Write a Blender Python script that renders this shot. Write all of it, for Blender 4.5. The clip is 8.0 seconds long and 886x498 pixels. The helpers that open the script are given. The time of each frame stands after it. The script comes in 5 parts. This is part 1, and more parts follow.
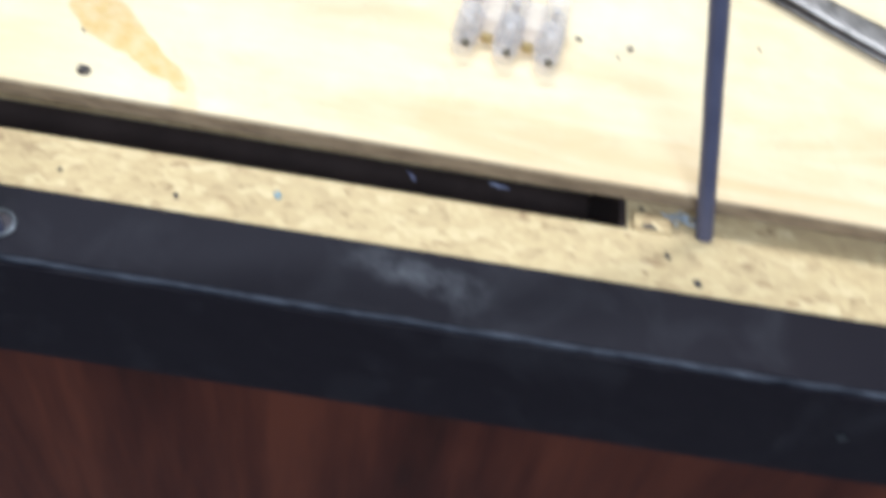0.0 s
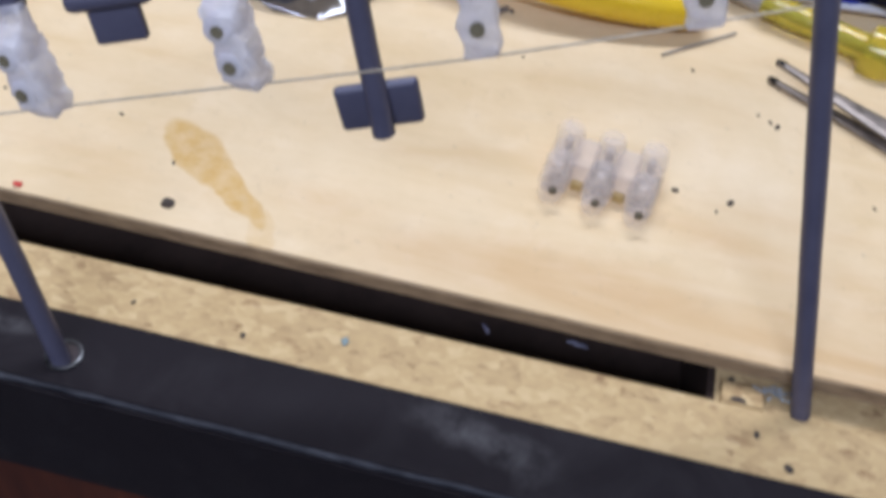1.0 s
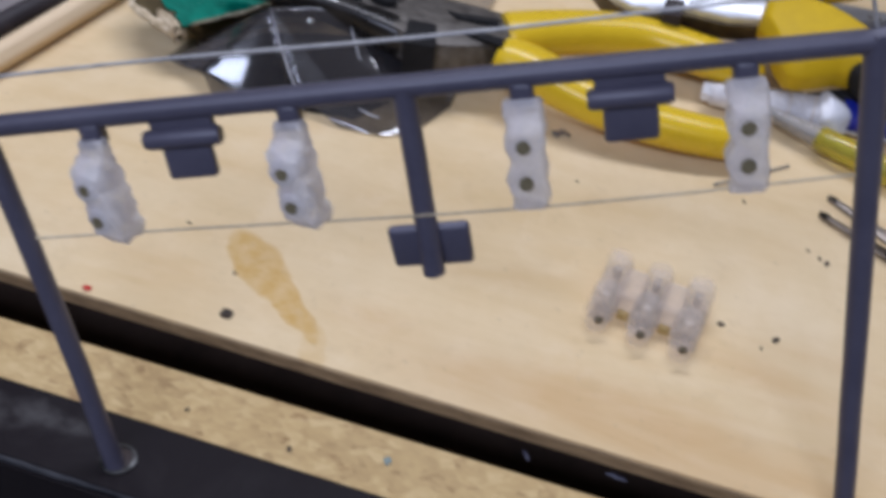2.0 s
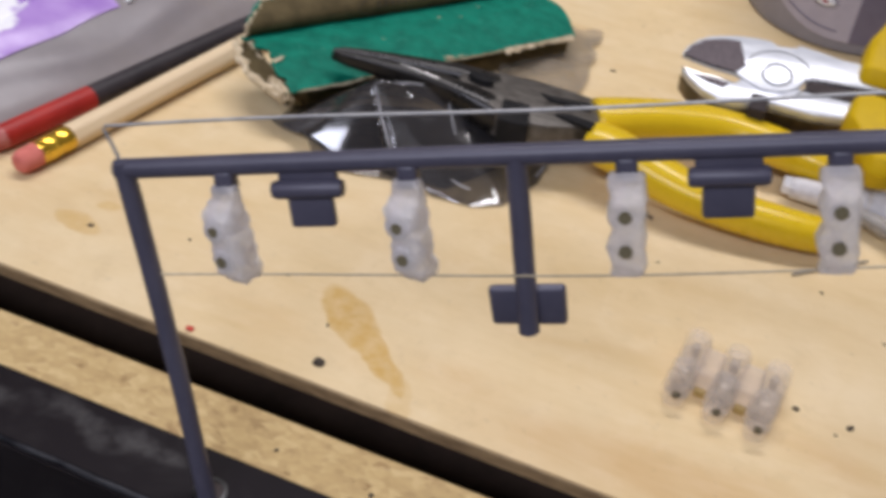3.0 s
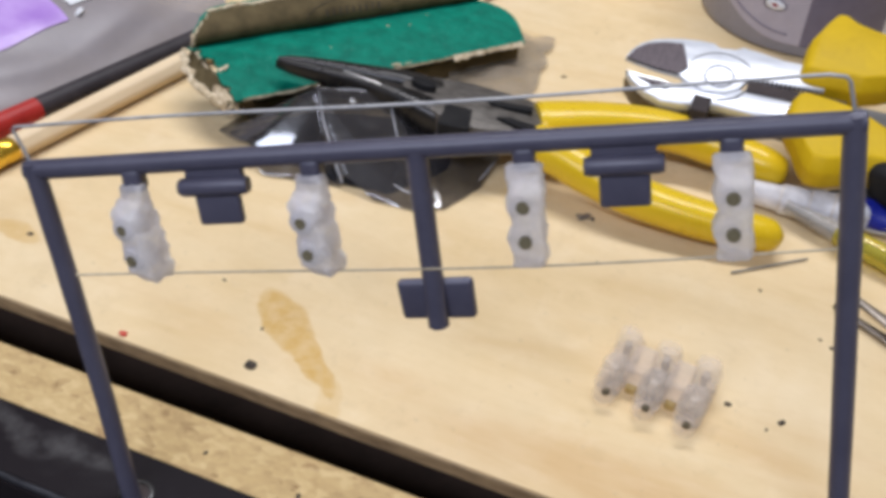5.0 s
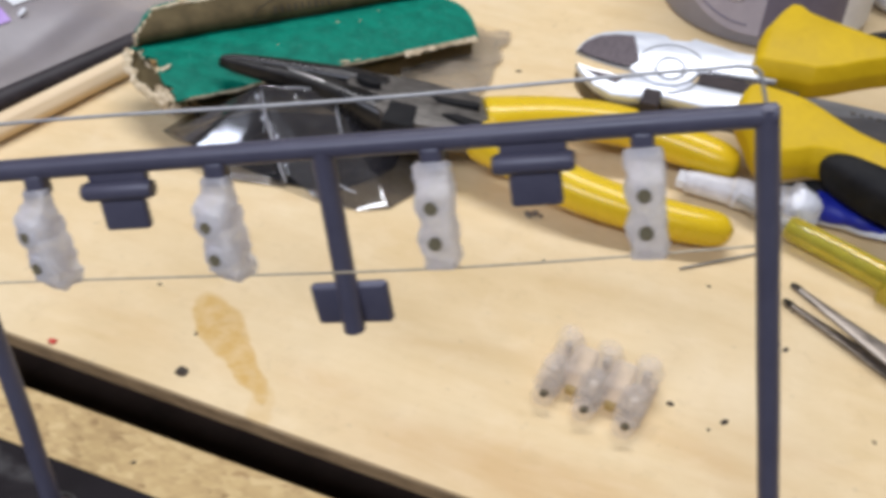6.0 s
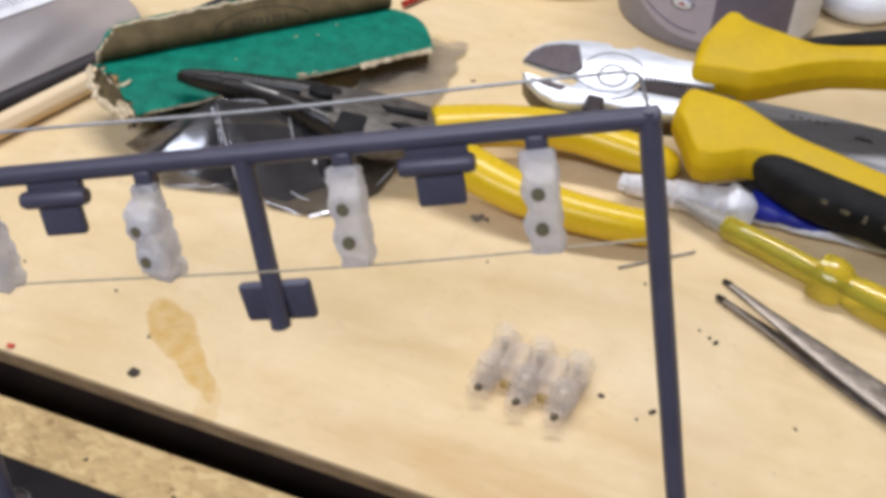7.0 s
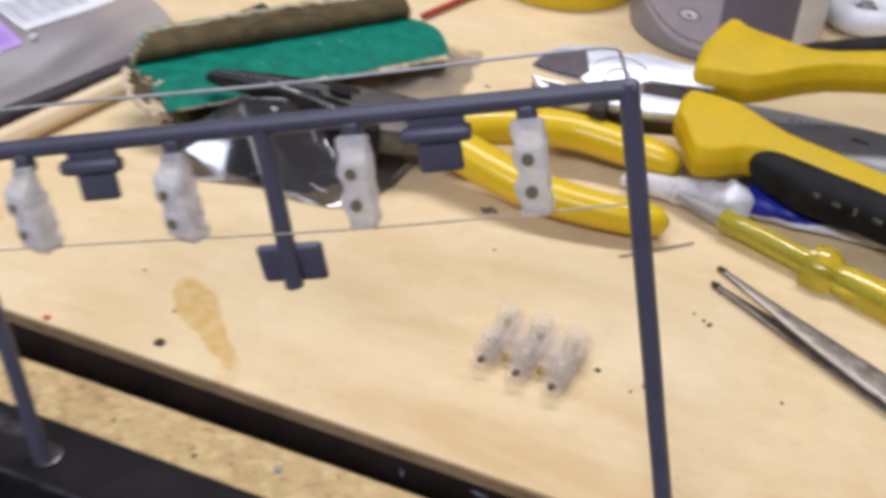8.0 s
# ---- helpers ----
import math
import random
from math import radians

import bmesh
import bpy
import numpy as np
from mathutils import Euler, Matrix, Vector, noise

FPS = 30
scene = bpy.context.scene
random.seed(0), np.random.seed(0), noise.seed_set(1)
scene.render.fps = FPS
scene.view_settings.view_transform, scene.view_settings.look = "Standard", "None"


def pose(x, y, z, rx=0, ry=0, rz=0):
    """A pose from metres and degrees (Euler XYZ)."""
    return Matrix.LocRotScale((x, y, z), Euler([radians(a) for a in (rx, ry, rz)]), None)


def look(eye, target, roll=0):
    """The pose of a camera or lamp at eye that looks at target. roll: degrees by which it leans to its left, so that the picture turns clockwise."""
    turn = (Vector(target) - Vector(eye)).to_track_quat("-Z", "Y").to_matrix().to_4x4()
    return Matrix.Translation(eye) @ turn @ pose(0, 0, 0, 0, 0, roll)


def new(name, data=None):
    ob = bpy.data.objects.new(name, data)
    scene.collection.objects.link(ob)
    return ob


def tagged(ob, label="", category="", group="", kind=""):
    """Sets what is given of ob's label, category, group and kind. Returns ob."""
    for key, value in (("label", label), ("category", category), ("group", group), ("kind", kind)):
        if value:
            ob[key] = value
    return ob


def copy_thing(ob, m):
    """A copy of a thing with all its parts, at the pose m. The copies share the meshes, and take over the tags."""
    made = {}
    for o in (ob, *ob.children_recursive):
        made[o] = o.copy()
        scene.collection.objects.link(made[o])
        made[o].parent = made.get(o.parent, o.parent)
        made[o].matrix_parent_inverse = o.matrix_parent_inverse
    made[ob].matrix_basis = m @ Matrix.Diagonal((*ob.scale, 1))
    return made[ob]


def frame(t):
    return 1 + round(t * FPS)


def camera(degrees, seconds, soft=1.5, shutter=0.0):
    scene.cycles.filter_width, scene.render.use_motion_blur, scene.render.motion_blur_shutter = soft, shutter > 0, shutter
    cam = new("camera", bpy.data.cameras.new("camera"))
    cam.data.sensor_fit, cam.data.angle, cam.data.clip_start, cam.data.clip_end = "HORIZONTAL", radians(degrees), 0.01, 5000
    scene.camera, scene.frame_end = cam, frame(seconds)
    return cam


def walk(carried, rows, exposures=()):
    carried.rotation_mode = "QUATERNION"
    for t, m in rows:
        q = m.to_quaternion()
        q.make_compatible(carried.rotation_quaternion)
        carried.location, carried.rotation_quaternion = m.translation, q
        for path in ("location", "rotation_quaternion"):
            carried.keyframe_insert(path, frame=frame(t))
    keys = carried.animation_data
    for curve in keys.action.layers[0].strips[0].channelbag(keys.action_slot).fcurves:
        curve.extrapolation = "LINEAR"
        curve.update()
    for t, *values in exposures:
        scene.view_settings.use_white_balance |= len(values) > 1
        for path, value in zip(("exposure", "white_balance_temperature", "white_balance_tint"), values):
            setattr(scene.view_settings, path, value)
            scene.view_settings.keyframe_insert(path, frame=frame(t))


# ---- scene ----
# ---- camera ----
cam = camera(47.2, 8.0, soft=4.2, shutter=0.9)
PATH = [
    (0, (0.05428, -0.12662, 0.15078), (0.3465, 1.0886, -1.4106), 11.24),
    (0.2, (0.05430, -0.12550, 0.14882), (0.2985, 1.1467, -1.3749), 10.14),
    (0.5, (0.06070, -0.11973, 0.14668), (0.1788, 1.1954, -1.3555), 6.87),
    (0.7, (0.06236, -0.11550, 0.14916), (0.1449, 1.2220, -1.3355), 6.21),
    (1, (0.06610, -0.11282, 0.15219), (0.0937, 1.2548, -1.3069), 5.28),
    (1.2, (0.06808, -0.11107, 0.15340), (0.0746, 1.2741, -1.2892), 5.34),
    (1.5, (0.06980, -0.10927, 0.15842), (0.0365, 1.3088, -1.2515), 4.98),
    (1.7, (0.06920, -0.10850, 0.16090), (0.0070, 1.3280, -1.2300), 4.70),
    (2.8, (0.06095, -0.12008, 0.16775), (-0.1386, 1.4147, -1.0990), 5.37),
    (3, (0.06071, -0.12199, 0.16717), (-0.1711, 1.4272, -1.0764), 5.58),
    (3.2, (0.05998, -0.12379, 0.16612), (-0.1981, 1.4332, -1.0624), 5.59),
    (3.5, (0.06002, -0.12901, 0.16873), (-0.2156, 1.4349, -1.0470), 5.33),
    (3.7, (0.06252, -0.13175, 0.17097), (-0.2257, 1.4337, -1.0400), 5.15),
    (4, (0.06619, -0.13182, 0.17038), (-0.2089, 1.4429, -1.0315), 5.05),
    (4.2, (0.06844, -0.12856, 0.16825), (-0.1922, 1.4439, -1.0399), 5.21),
    (4.5, (0.07247, -0.12554, 0.16683), (-0.1736, 1.4472, -1.0439), 5.15),
    (5.8, (0.08640, -0.11580, 0.16370), (-0.1478, 1.4522, -1.0558), 3.95),
    (6, (0.09023, -0.11462, 0.16392), (-0.1396, 1.4535, -1.0559), 3.93),
    (6.2, (0.09377, -0.11396, 0.16451), (-0.1299, 1.4570, -1.0529), 3.99),
    (6.5, (0.09934, -0.11747, 0.16865), (-0.1255, 1.4573, -1.0436), 3.57),
    (6.7, (0.10286, -0.11888, 0.16961), (-0.1240, 1.4613, -1.0351), 3.28),
    (7, (0.10627, -0.12169, 0.16937), (-0.1290, 1.4592, -1.0329), 2.89),
    (7.2, (0.10826, -0.12364, 0.16895), (-0.1284, 1.4592, -1.0305), 2.88),
    (7.5, (0.11062, -0.12945, 0.16959), (-0.1382, 1.4580, -1.0213), 2.71),
    (7.7, (0.11240, -0.13223, 0.16820), (-0.1477, 1.4619, -1.0113), 2.75),
    (7.8, (0.11240, -0.13260, 0.16820), (-0.1455, 1.4619, -1.0110), 2.72),
    (7.9, (0.11330, -0.13510, 0.16845), (-0.1580, 1.4629, -1.0035), 2.60),
    (8, (0.11521, -0.14031, 0.16897), (-0.1834, 1.4651, -0.9858), 2.29),
]
EXPOSURES = [(0.0, 0.78, 4850, 9), (0.3, 0.63, 4750, 9), (0.6, 0.42, 4750, 11), (1.0, 0.09, 5150, 20), (1.5, -0.28, 5000, 21), (2.0, -0.31, 5300, 20), (2.8, -0.23, 5880, 19), (3.2, -0.15, 5920, 19), (3.6, -0.18, 6050, 18), (4.0, -0.30, 6200, 15), (4.3, -0.15, 6000, 15), (4.6, -0.02, 5700, 16), (5.8, 0.07, 5680, 15), (7.0, 0.08, 5800, 16), (8.0, 0.08, 5700, 18)]
walk(cam, [(t, look(eye, target, roll)) for t, eye, target, roll in PATH], EXPOSURES)

# ---- light ----
world = bpy.data.worlds.new("world")
scene.world = world
world.use_nodes = True
world.node_tree.nodes["Background"].inputs["Color"].default_value = (0.9, 0.92, 1.0, 1)
world.node_tree.nodes["Background"].inputs["Strength"].default_value = 0.05


def area_lamp(name, eye, target, size_x, size_y, watts, colour):
    data = bpy.data.lights.new(name, "AREA")
    data.shape, data.size, data.size_y, data.energy, data.color = "RECTANGLE", size_x, size_y, watts, colour
    ob = new(name, data)
    ob.matrix_world = look(eye, target)
    return ob


area_lamp("rear_strip_light", (0.0, 0.50, 1.26), (0.03, 0.12, 0.0), 1.15, 0.16, 15.6, (1.0, 0.96, 0.86))
# Added front fill without a fitting, to brighten the upright faces.
area_lamp("front_fill_light", (-0.30, -1.20, 1.36), (0.05, 0.1, 0.0), 1.25, 0.25, 18.6, (0.95, 0.97, 1.0))


# ---- materials ----
def nodes_of(name):
    m = bpy.data.materials.new(name)
    m.use_nodes = True
    nt = m.node_tree
    return m, nt, nt.nodes["Principled BSDF"]


def node(nt, kind, **values):
    n = nt.nodes.new(kind)
    for key, value in values.items():
        n.inputs[key].default_value = value
    return n


def ramp(nt, source, stops):
    r = nt.nodes.new("ShaderNodeValToRGB")
    el = r.color_ramp.elements
    while len(el) < len(stops):
        el.new(0.5)
    for e, (p, c) in zip(el, stops):
        e.position = p
        e.color = (c, c, c, 1) if isinstance(c, (int, float)) else (*c, 1)
    nt.links.new(source, r.inputs["Fac"])
    return r.outputs["Color"]


def mixed(nt, fac, a, b, mode="MIX"):
    m = nt.nodes.new("ShaderNodeMix")
    m.data_type, m.blend_type = "RGBA", mode
    for socket, value in ((m.inputs[0], fac), (m.inputs[6], a), (m.inputs[7], b)):
        if isinstance(value, (int, float)):
            socket.default_value = value
        elif isinstance(value, tuple):
            socket.default_value = (*value, 1)
        else:
            nt.links.new(value, socket)
    return m.outputs[2]


def maths(nt, op, a, b=0.0):
    m = nt.nodes.new("ShaderNodeMath")
    m.operation = op
    for socket, value in zip(m.inputs, (a, b)):
        if isinstance(value, (int, float)):
            socket.default_value = value
        else:
            nt.links.new(value, socket)
    return m.outputs[0]


def placed(nt, scale=(1, 1, 1), turn=0.0, shift=(0, 0, 0)):
    c = nt.nodes.new("ShaderNodeTexCoord")
    m = nt.nodes.new("ShaderNodeMapping")
    m.inputs["Scale"].default_value = scale
    m.inputs["Rotation"].default_value = (0, 0, radians(turn))
    m.inputs["Location"].default_value = shift
    nt.links.new(c.outputs["Object"], m.inputs["Vector"])
    return m.outputs["Vector"]


def noisy(nt, vector, scale, detail=4.0, rough=0.55, distortion=0.0):
    n = node(nt, "ShaderNodeTexNoise", Scale=scale, Detail=detail, Roughness=rough, Distortion=distortion)
    nt.links.new(vector, n.inputs["Vector"])
    return n.outputs["Fac"]


def bumped(nt, bsdf, height, strength, distance):
    b = node(nt, "ShaderNodeBump", Strength=strength, Distance=distance)
    nt.links.new(height, b.inputs["Height"])
    nt.links.new(b.outputs["Normal"], bsdf.inputs["Normal"])


def surface(name, dark, light, scale=60.0, stretch=(1, 1, 1), rough=(0.4, 0.55), metal=0.0, bump=0.15, fine=400.0, distance=0.0002, coat=0.0, spec=0.5):
    """A plain surface with colour, gloss and relief that vary at two scales."""
    m, nt, bsdf = nodes_of(name)
    v = placed(nt, stretch)
    big, small = noisy(nt, v, scale), noisy(nt, v, fine, 3.0)
    both = maths(nt, "ADD", maths(nt, "MULTIPLY", big, 0.7), maths(nt, "MULTIPLY", small, 0.3))
    nt.links.new(ramp(nt, both, [(0.35, dark), (0.65, light)]), bsdf.inputs["Base Color"])
    nt.links.new(ramp(nt, both, [(0.3, rough[0]), (0.7, rough[1])]), bsdf.inputs["Roughness"])
    bsdf.inputs["Metallic"].default_value = metal
    bsdf.inputs["Coat Weight"].default_value = coat
    bsdf.inputs["Specular IOR Level"].default_value = spec
    if bump:
        bumped(nt, bsdf, both, bump, distance)
    return m


def blob(nt, vector, centre, radius, turn=0.0):
    """1 inside an ellipse on the surface, falling to 0 at its rim."""
    m = nt.nodes.new("ShaderNodeMapping")
    m.vector_type = "TEXTURE"
    m.inputs["Location"].default_value = (*centre, 0)
    m.inputs["Rotation"].default_value = (0, 0, radians(turn))
    m.inputs["Scale"].default_value = (*radius, 1000)
    nt.links.new(vector, m.inputs["Vector"])
    d = nt.nodes.new("ShaderNodeVectorMath")
    d.operation = "LENGTH"
    nt.links.new(m.outputs["Vector"], d.inputs[0])
    return maths(nt, "SUBTRACT", 1.0, d.outputs["Value"])


def wavering(nt, vector, scale, amount):
    n = node(nt, "ShaderNodeTexNoise", Scale=scale, Detail=3.0)
    nt.links.new(vector, n.inputs["Vector"])
    s = nt.nodes.new("ShaderNodeVectorMath")
    s.operation = "MULTIPLY_ADD"
    nt.links.new(n.outputs["Color"], s.inputs[0])
    s.inputs[1].default_value = (amount, amount, 0)
    nt.links.new(vector, s.inputs[2])
    t = nt.nodes.new("ShaderNodeVectorMath")
    t.operation = "SUBTRACT"
    nt.links.new(s.outputs["Vector"], t.inputs[0])
    t.inputs[1].default_value = (amount / 2, amount / 2, 0)
    return t.outputs["Vector"]


def plywood_face():
    m, nt, bsdf = nodes_of("plywood_face")
    v = placed(nt)
    grain = noisy(nt, placed(nt, (5, 26, 26), 4), 2.2, 5.0, 0.6, 2.5)
    figure = noisy(nt, placed(nt, (8, 30, 30), -6), 1.6, 3.0, 0.5, 2.0)
    cloud = noisy(nt, v, 18.0, 3.0)
    col = ramp(nt, grain, [(0.25, (0.655, 0.487, 0.250)), (0.5, (0.70, 0.532, 0.292)), (0.8, (0.73, 0.572, 0.338))])
    col = mixed(nt, maths(nt, "MULTIPLY", ramp(nt, figure, [(0.5, 0.0), (0.75, 1.0)]), 0.42), col, (0.58, 0.385, 0.165))
    col = mixed(nt, maths(nt, "MULTIPLY", ramp(nt, cloud, [(0.42, 0.0), (0.7, 1.0)]), 0.5), col, (0.755, 0.632, 0.422))
    blotch = noisy(nt, v, 75.0, 5.0, 0.65, 0.4)
    col = mixed(nt, maths(nt, "MULTIPLY", ramp(nt, blotch, [(0.45, 0.0), (0.7, 1.0)]), 0.30), col, (0.60, 0.45, 0.225))
    col = mixed(nt, maths(nt, "MULTIPLY", ramp(nt, blotch, [(0.30, 1.0), (0.45, 0.0)]), 0.35), col, (0.78, 0.63, 0.41))
    w = wavering(nt, v, 150.0, 0.0035)
    stain = 0.0
    for centre, radius, turn, depth in (((0.0030, 0.0548), (0.0138, 0.0060), -41, 0.95), ((0.0120, 0.0484), (0.0135, 0.0037), -42, 1.0), ((0.0190, 0.0434), (0.0100, 0.0022), -46, 0.85),
                                         ((0.0246, 0.0362), (0.0070, 0.0034), -66, 0.36), ((-0.0775, 0.0545), (0.0085, 0.0034), -12, 0.6), ((-0.0745, 0.064), (0.0038, 0.0020), 20, 0.5)):
        spot = ramp(nt, blob(nt, w, centre, radius, turn), [(0.0, 0.0), (0.16, 0.9), (0.5, 1.0)])
        stain = maths(nt, "MAXIMUM", stain, maths(nt, "MULTIPLY", spot, depth))
    stain = maths(nt, "MULTIPLY", stain, ramp(nt, noisy(nt, v, 300.0, 4.0, 0.65), [(0.3, 0.42), (0.62, 0.92)]))
    col = mixed(nt, stain, col, (0.54, 0.325, 0.070))
    # Brown patches; those along the front edge also paint in the light's fall-off.
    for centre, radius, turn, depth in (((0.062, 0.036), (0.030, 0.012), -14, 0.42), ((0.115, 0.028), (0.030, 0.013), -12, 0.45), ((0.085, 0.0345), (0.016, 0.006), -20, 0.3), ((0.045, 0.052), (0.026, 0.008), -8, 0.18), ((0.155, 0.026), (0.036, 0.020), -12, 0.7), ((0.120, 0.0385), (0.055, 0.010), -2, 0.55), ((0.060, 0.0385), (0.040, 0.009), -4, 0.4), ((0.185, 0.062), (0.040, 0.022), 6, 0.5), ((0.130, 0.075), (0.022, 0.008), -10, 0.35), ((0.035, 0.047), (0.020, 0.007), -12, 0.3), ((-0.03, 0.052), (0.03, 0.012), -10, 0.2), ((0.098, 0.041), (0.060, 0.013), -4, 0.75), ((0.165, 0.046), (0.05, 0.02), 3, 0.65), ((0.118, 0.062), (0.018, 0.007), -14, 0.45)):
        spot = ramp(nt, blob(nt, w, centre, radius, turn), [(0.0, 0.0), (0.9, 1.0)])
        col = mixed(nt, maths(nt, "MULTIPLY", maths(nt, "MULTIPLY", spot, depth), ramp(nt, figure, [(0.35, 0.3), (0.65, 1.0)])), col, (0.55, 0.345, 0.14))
    pores = noisy(nt, placed(nt, (6, 60, 60), 3), 30.0, 4.0, 0.65)
    col = mixed(nt, maths(nt, "MULTIPLY", ramp(nt, pores, [(0.52, 0.0), (0.72, 1.0)]), 0.16), col, (0.48, 0.30, 0.13))
    mottle = noisy(nt, wavering(nt, v, 60.0, 0.012), 140.0, 5.0, 0.7)
    grubby = ramp(nt, noisy(nt, v, 22.0, 2.0), [(0.40, 0.15), (0.62, 1.0)])
    col = mixed(nt, maths(nt, "MULTIPLY", maths(nt, "MULTIPLY", ramp(nt, mottle, [(0.54, 0.0), (0.70, 1.0)]), grubby), 0.34), col, (0.47, 0.34, 0.18))
    flecks = noisy(nt, v, 620.0, 3.0, 0.6)
    col = mixed(nt, maths(nt, "MULTIPLY", maths(nt, "MULTIPLY", ramp(nt, flecks, [(0.67, 0.0), (0.73, 1.0)]), grubby), 0.40), col, (0.22, 0.16, 0.10))
    dirt = ramp(nt, noisy(nt, v, 260.0, 3.0, 0.6), [(0.66, 0.0), (0.78, 1.0)])
    col = mixed(nt, maths(nt, "MULTIPLY", dirt, 0.34), col, (0.20, 0.16, 0.13))
    nt.links.new(col, bsdf.inputs["Base Color"])
    bsdf.inputs["Roughness"].default_value = 0.62
    bsdf.inputs["Specular IOR Level"].default_value = 0.3
    bumped(nt, bsdf, grain, 0.10, 0.0003)
    return m


def chipboard_face():
    m, nt, bsdf = nodes_of("chipboard_face")
    v = wavering(nt, placed(nt, (0.85, 1.35, 1.0), 6), 260.0, 0.0022)
    f = node(nt, "ShaderNodeTexVoronoi", Scale=330.0)
    nt.links.new(v, f.inputs["Vector"])
    g = node(nt, "ShaderNodeTexVoronoi", Scale=760.0)
    nt.links.new(wavering(nt, placed(nt, (0.8, 1.4, 1.0), -14), 300.0, 0.0015), g.inputs["Vector"])
    cell = maths(nt, "ADD", maths(nt, "MULTIPLY", f.outputs["Color"], 0.6), maths(nt, "MULTIPLY", g.outputs["Color"], 0.4))
    col = ramp(nt, cell, [(0.10, (0.215, 0.122, 0.046)), (0.25, (0.405, 0.275, 0.118)), (0.55, (0.495, 0.348, 0.150)), (0.85, (0.61, 0.455, 0.222))])
    cloud = noisy(nt, placed(nt), 45.0, 3.0)
    col = mixed(nt, maths(nt, "MULTIPLY", ramp(nt, cloud, [(0.35, 0.0), (0.7, 1.0)]), 0.5), col, (0.53, 0.385, 0.180))
    knot = noisy(nt, placed(nt, (0.6, 1.5, 1.0)), 210.0, 3.0, 0.6)
    col = mixed(nt, maths(nt, "MULTIPLY", ramp(nt, knot, [(0.62, 0.0), (0.70, 1.0)]), 0.55), col, (0.22, 0.115, 0.045))
    nt.links.new(col, bsdf.inputs["Base Color"])
    bsdf.inputs["Roughness"].default_value = 0.8
    bumped(nt, bsdf, cell, 0.22, 0.0004)
    return m


def black_paint():
    m, nt, bsdf = nodes_of("black_paint")
    v = placed(nt)
    dust = noisy(nt, v, 55.0, 5.0, 0.6, 0.6)
    fine = noisy(nt, v, 700.0, 3.0)
    smear = wavering(nt, v, 130.0, 0.009)
    mottle = noisy(nt, v, 190.0, 4.0, 0.6)
    grey = maths(nt, "MULTIPLY", ramp(nt, dust, [(0.5, 0.0), (0.8, 1.0)]), 0.05)
    for centre, radius, turn in (((-0.062, 0.0035), (0.012, 0.0035), -4), ((-0.037, 0.005), (0.017, 0.0045), -8), ((-0.018, 0.0045), (0.010, 0.004), 0), ((0.080, 0.004), (0.018, 0.006), -12)):
        spot = ramp(nt, blob(nt, smear, centre, radius, turn), [(0.0, 0.0), (0.7, 1.0)])
        grey = maths(nt, "ADD", grey, maths(nt, "MULTIPLY", maths(nt, "MULTIPLY", spot, ramp(nt, mottle, [(0.34, 0.10), (0.68, 1.0)])), 0.22))
    nt.links.new(mixed(nt, grey, (0.0125, 0.0098, 0.0115), (0.30, 0.29, 0.28)), bsdf.inputs["Base Color"])
    bsdf.inputs["Specular IOR Level"].default_value = 0.07
    nt.links.new(ramp(nt, dust, [(0.3, 0.38), (0.7, 0.6)]), bsdf.inputs["Roughness"])
    bumped(nt, bsdf, fine, 0.12, 0.0002)
    return m


def see_through(name, colour, clear, rough=0.1, ior=1.45, bump=0.0, scale=200.0):
    """Film or thin clear plastic: part passes straight through, the rest is glossy and slightly milky."""
    m, nt, bsdf = nodes_of(name)
    out = nt.nodes["Material Output"]
    bsdf.inputs["Base Color"].default_value = (*colour, 1)
    bsdf.inputs["Roughness"].default_value = rough
    bsdf.inputs["IOR"].default_value = ior
    clearing = nt.nodes.new("ShaderNodeBsdfTransparent")
    mix = nt.nodes.new("ShaderNodeMixShader")
    v = placed(nt)
    n = noisy(nt, v, scale, 3.0)
    nt.links.new(ramp(nt, n, [(0.3, max(0.0, clear - 0.08)), (0.7, min(1.0, clear + 0.08))]), mix.inputs["Fac"])
    nt.links.new(bsdf.outputs["BSDF"], mix.inputs[1])
    nt.links.new(clearing.outputs["BSDF"], mix.inputs[2])
    nt.links.new(mix.outputs["Shader"], out.inputs["Surface"])
    if bump:
        bumped(nt, bsdf, n, bump, 0.0006)
    return m


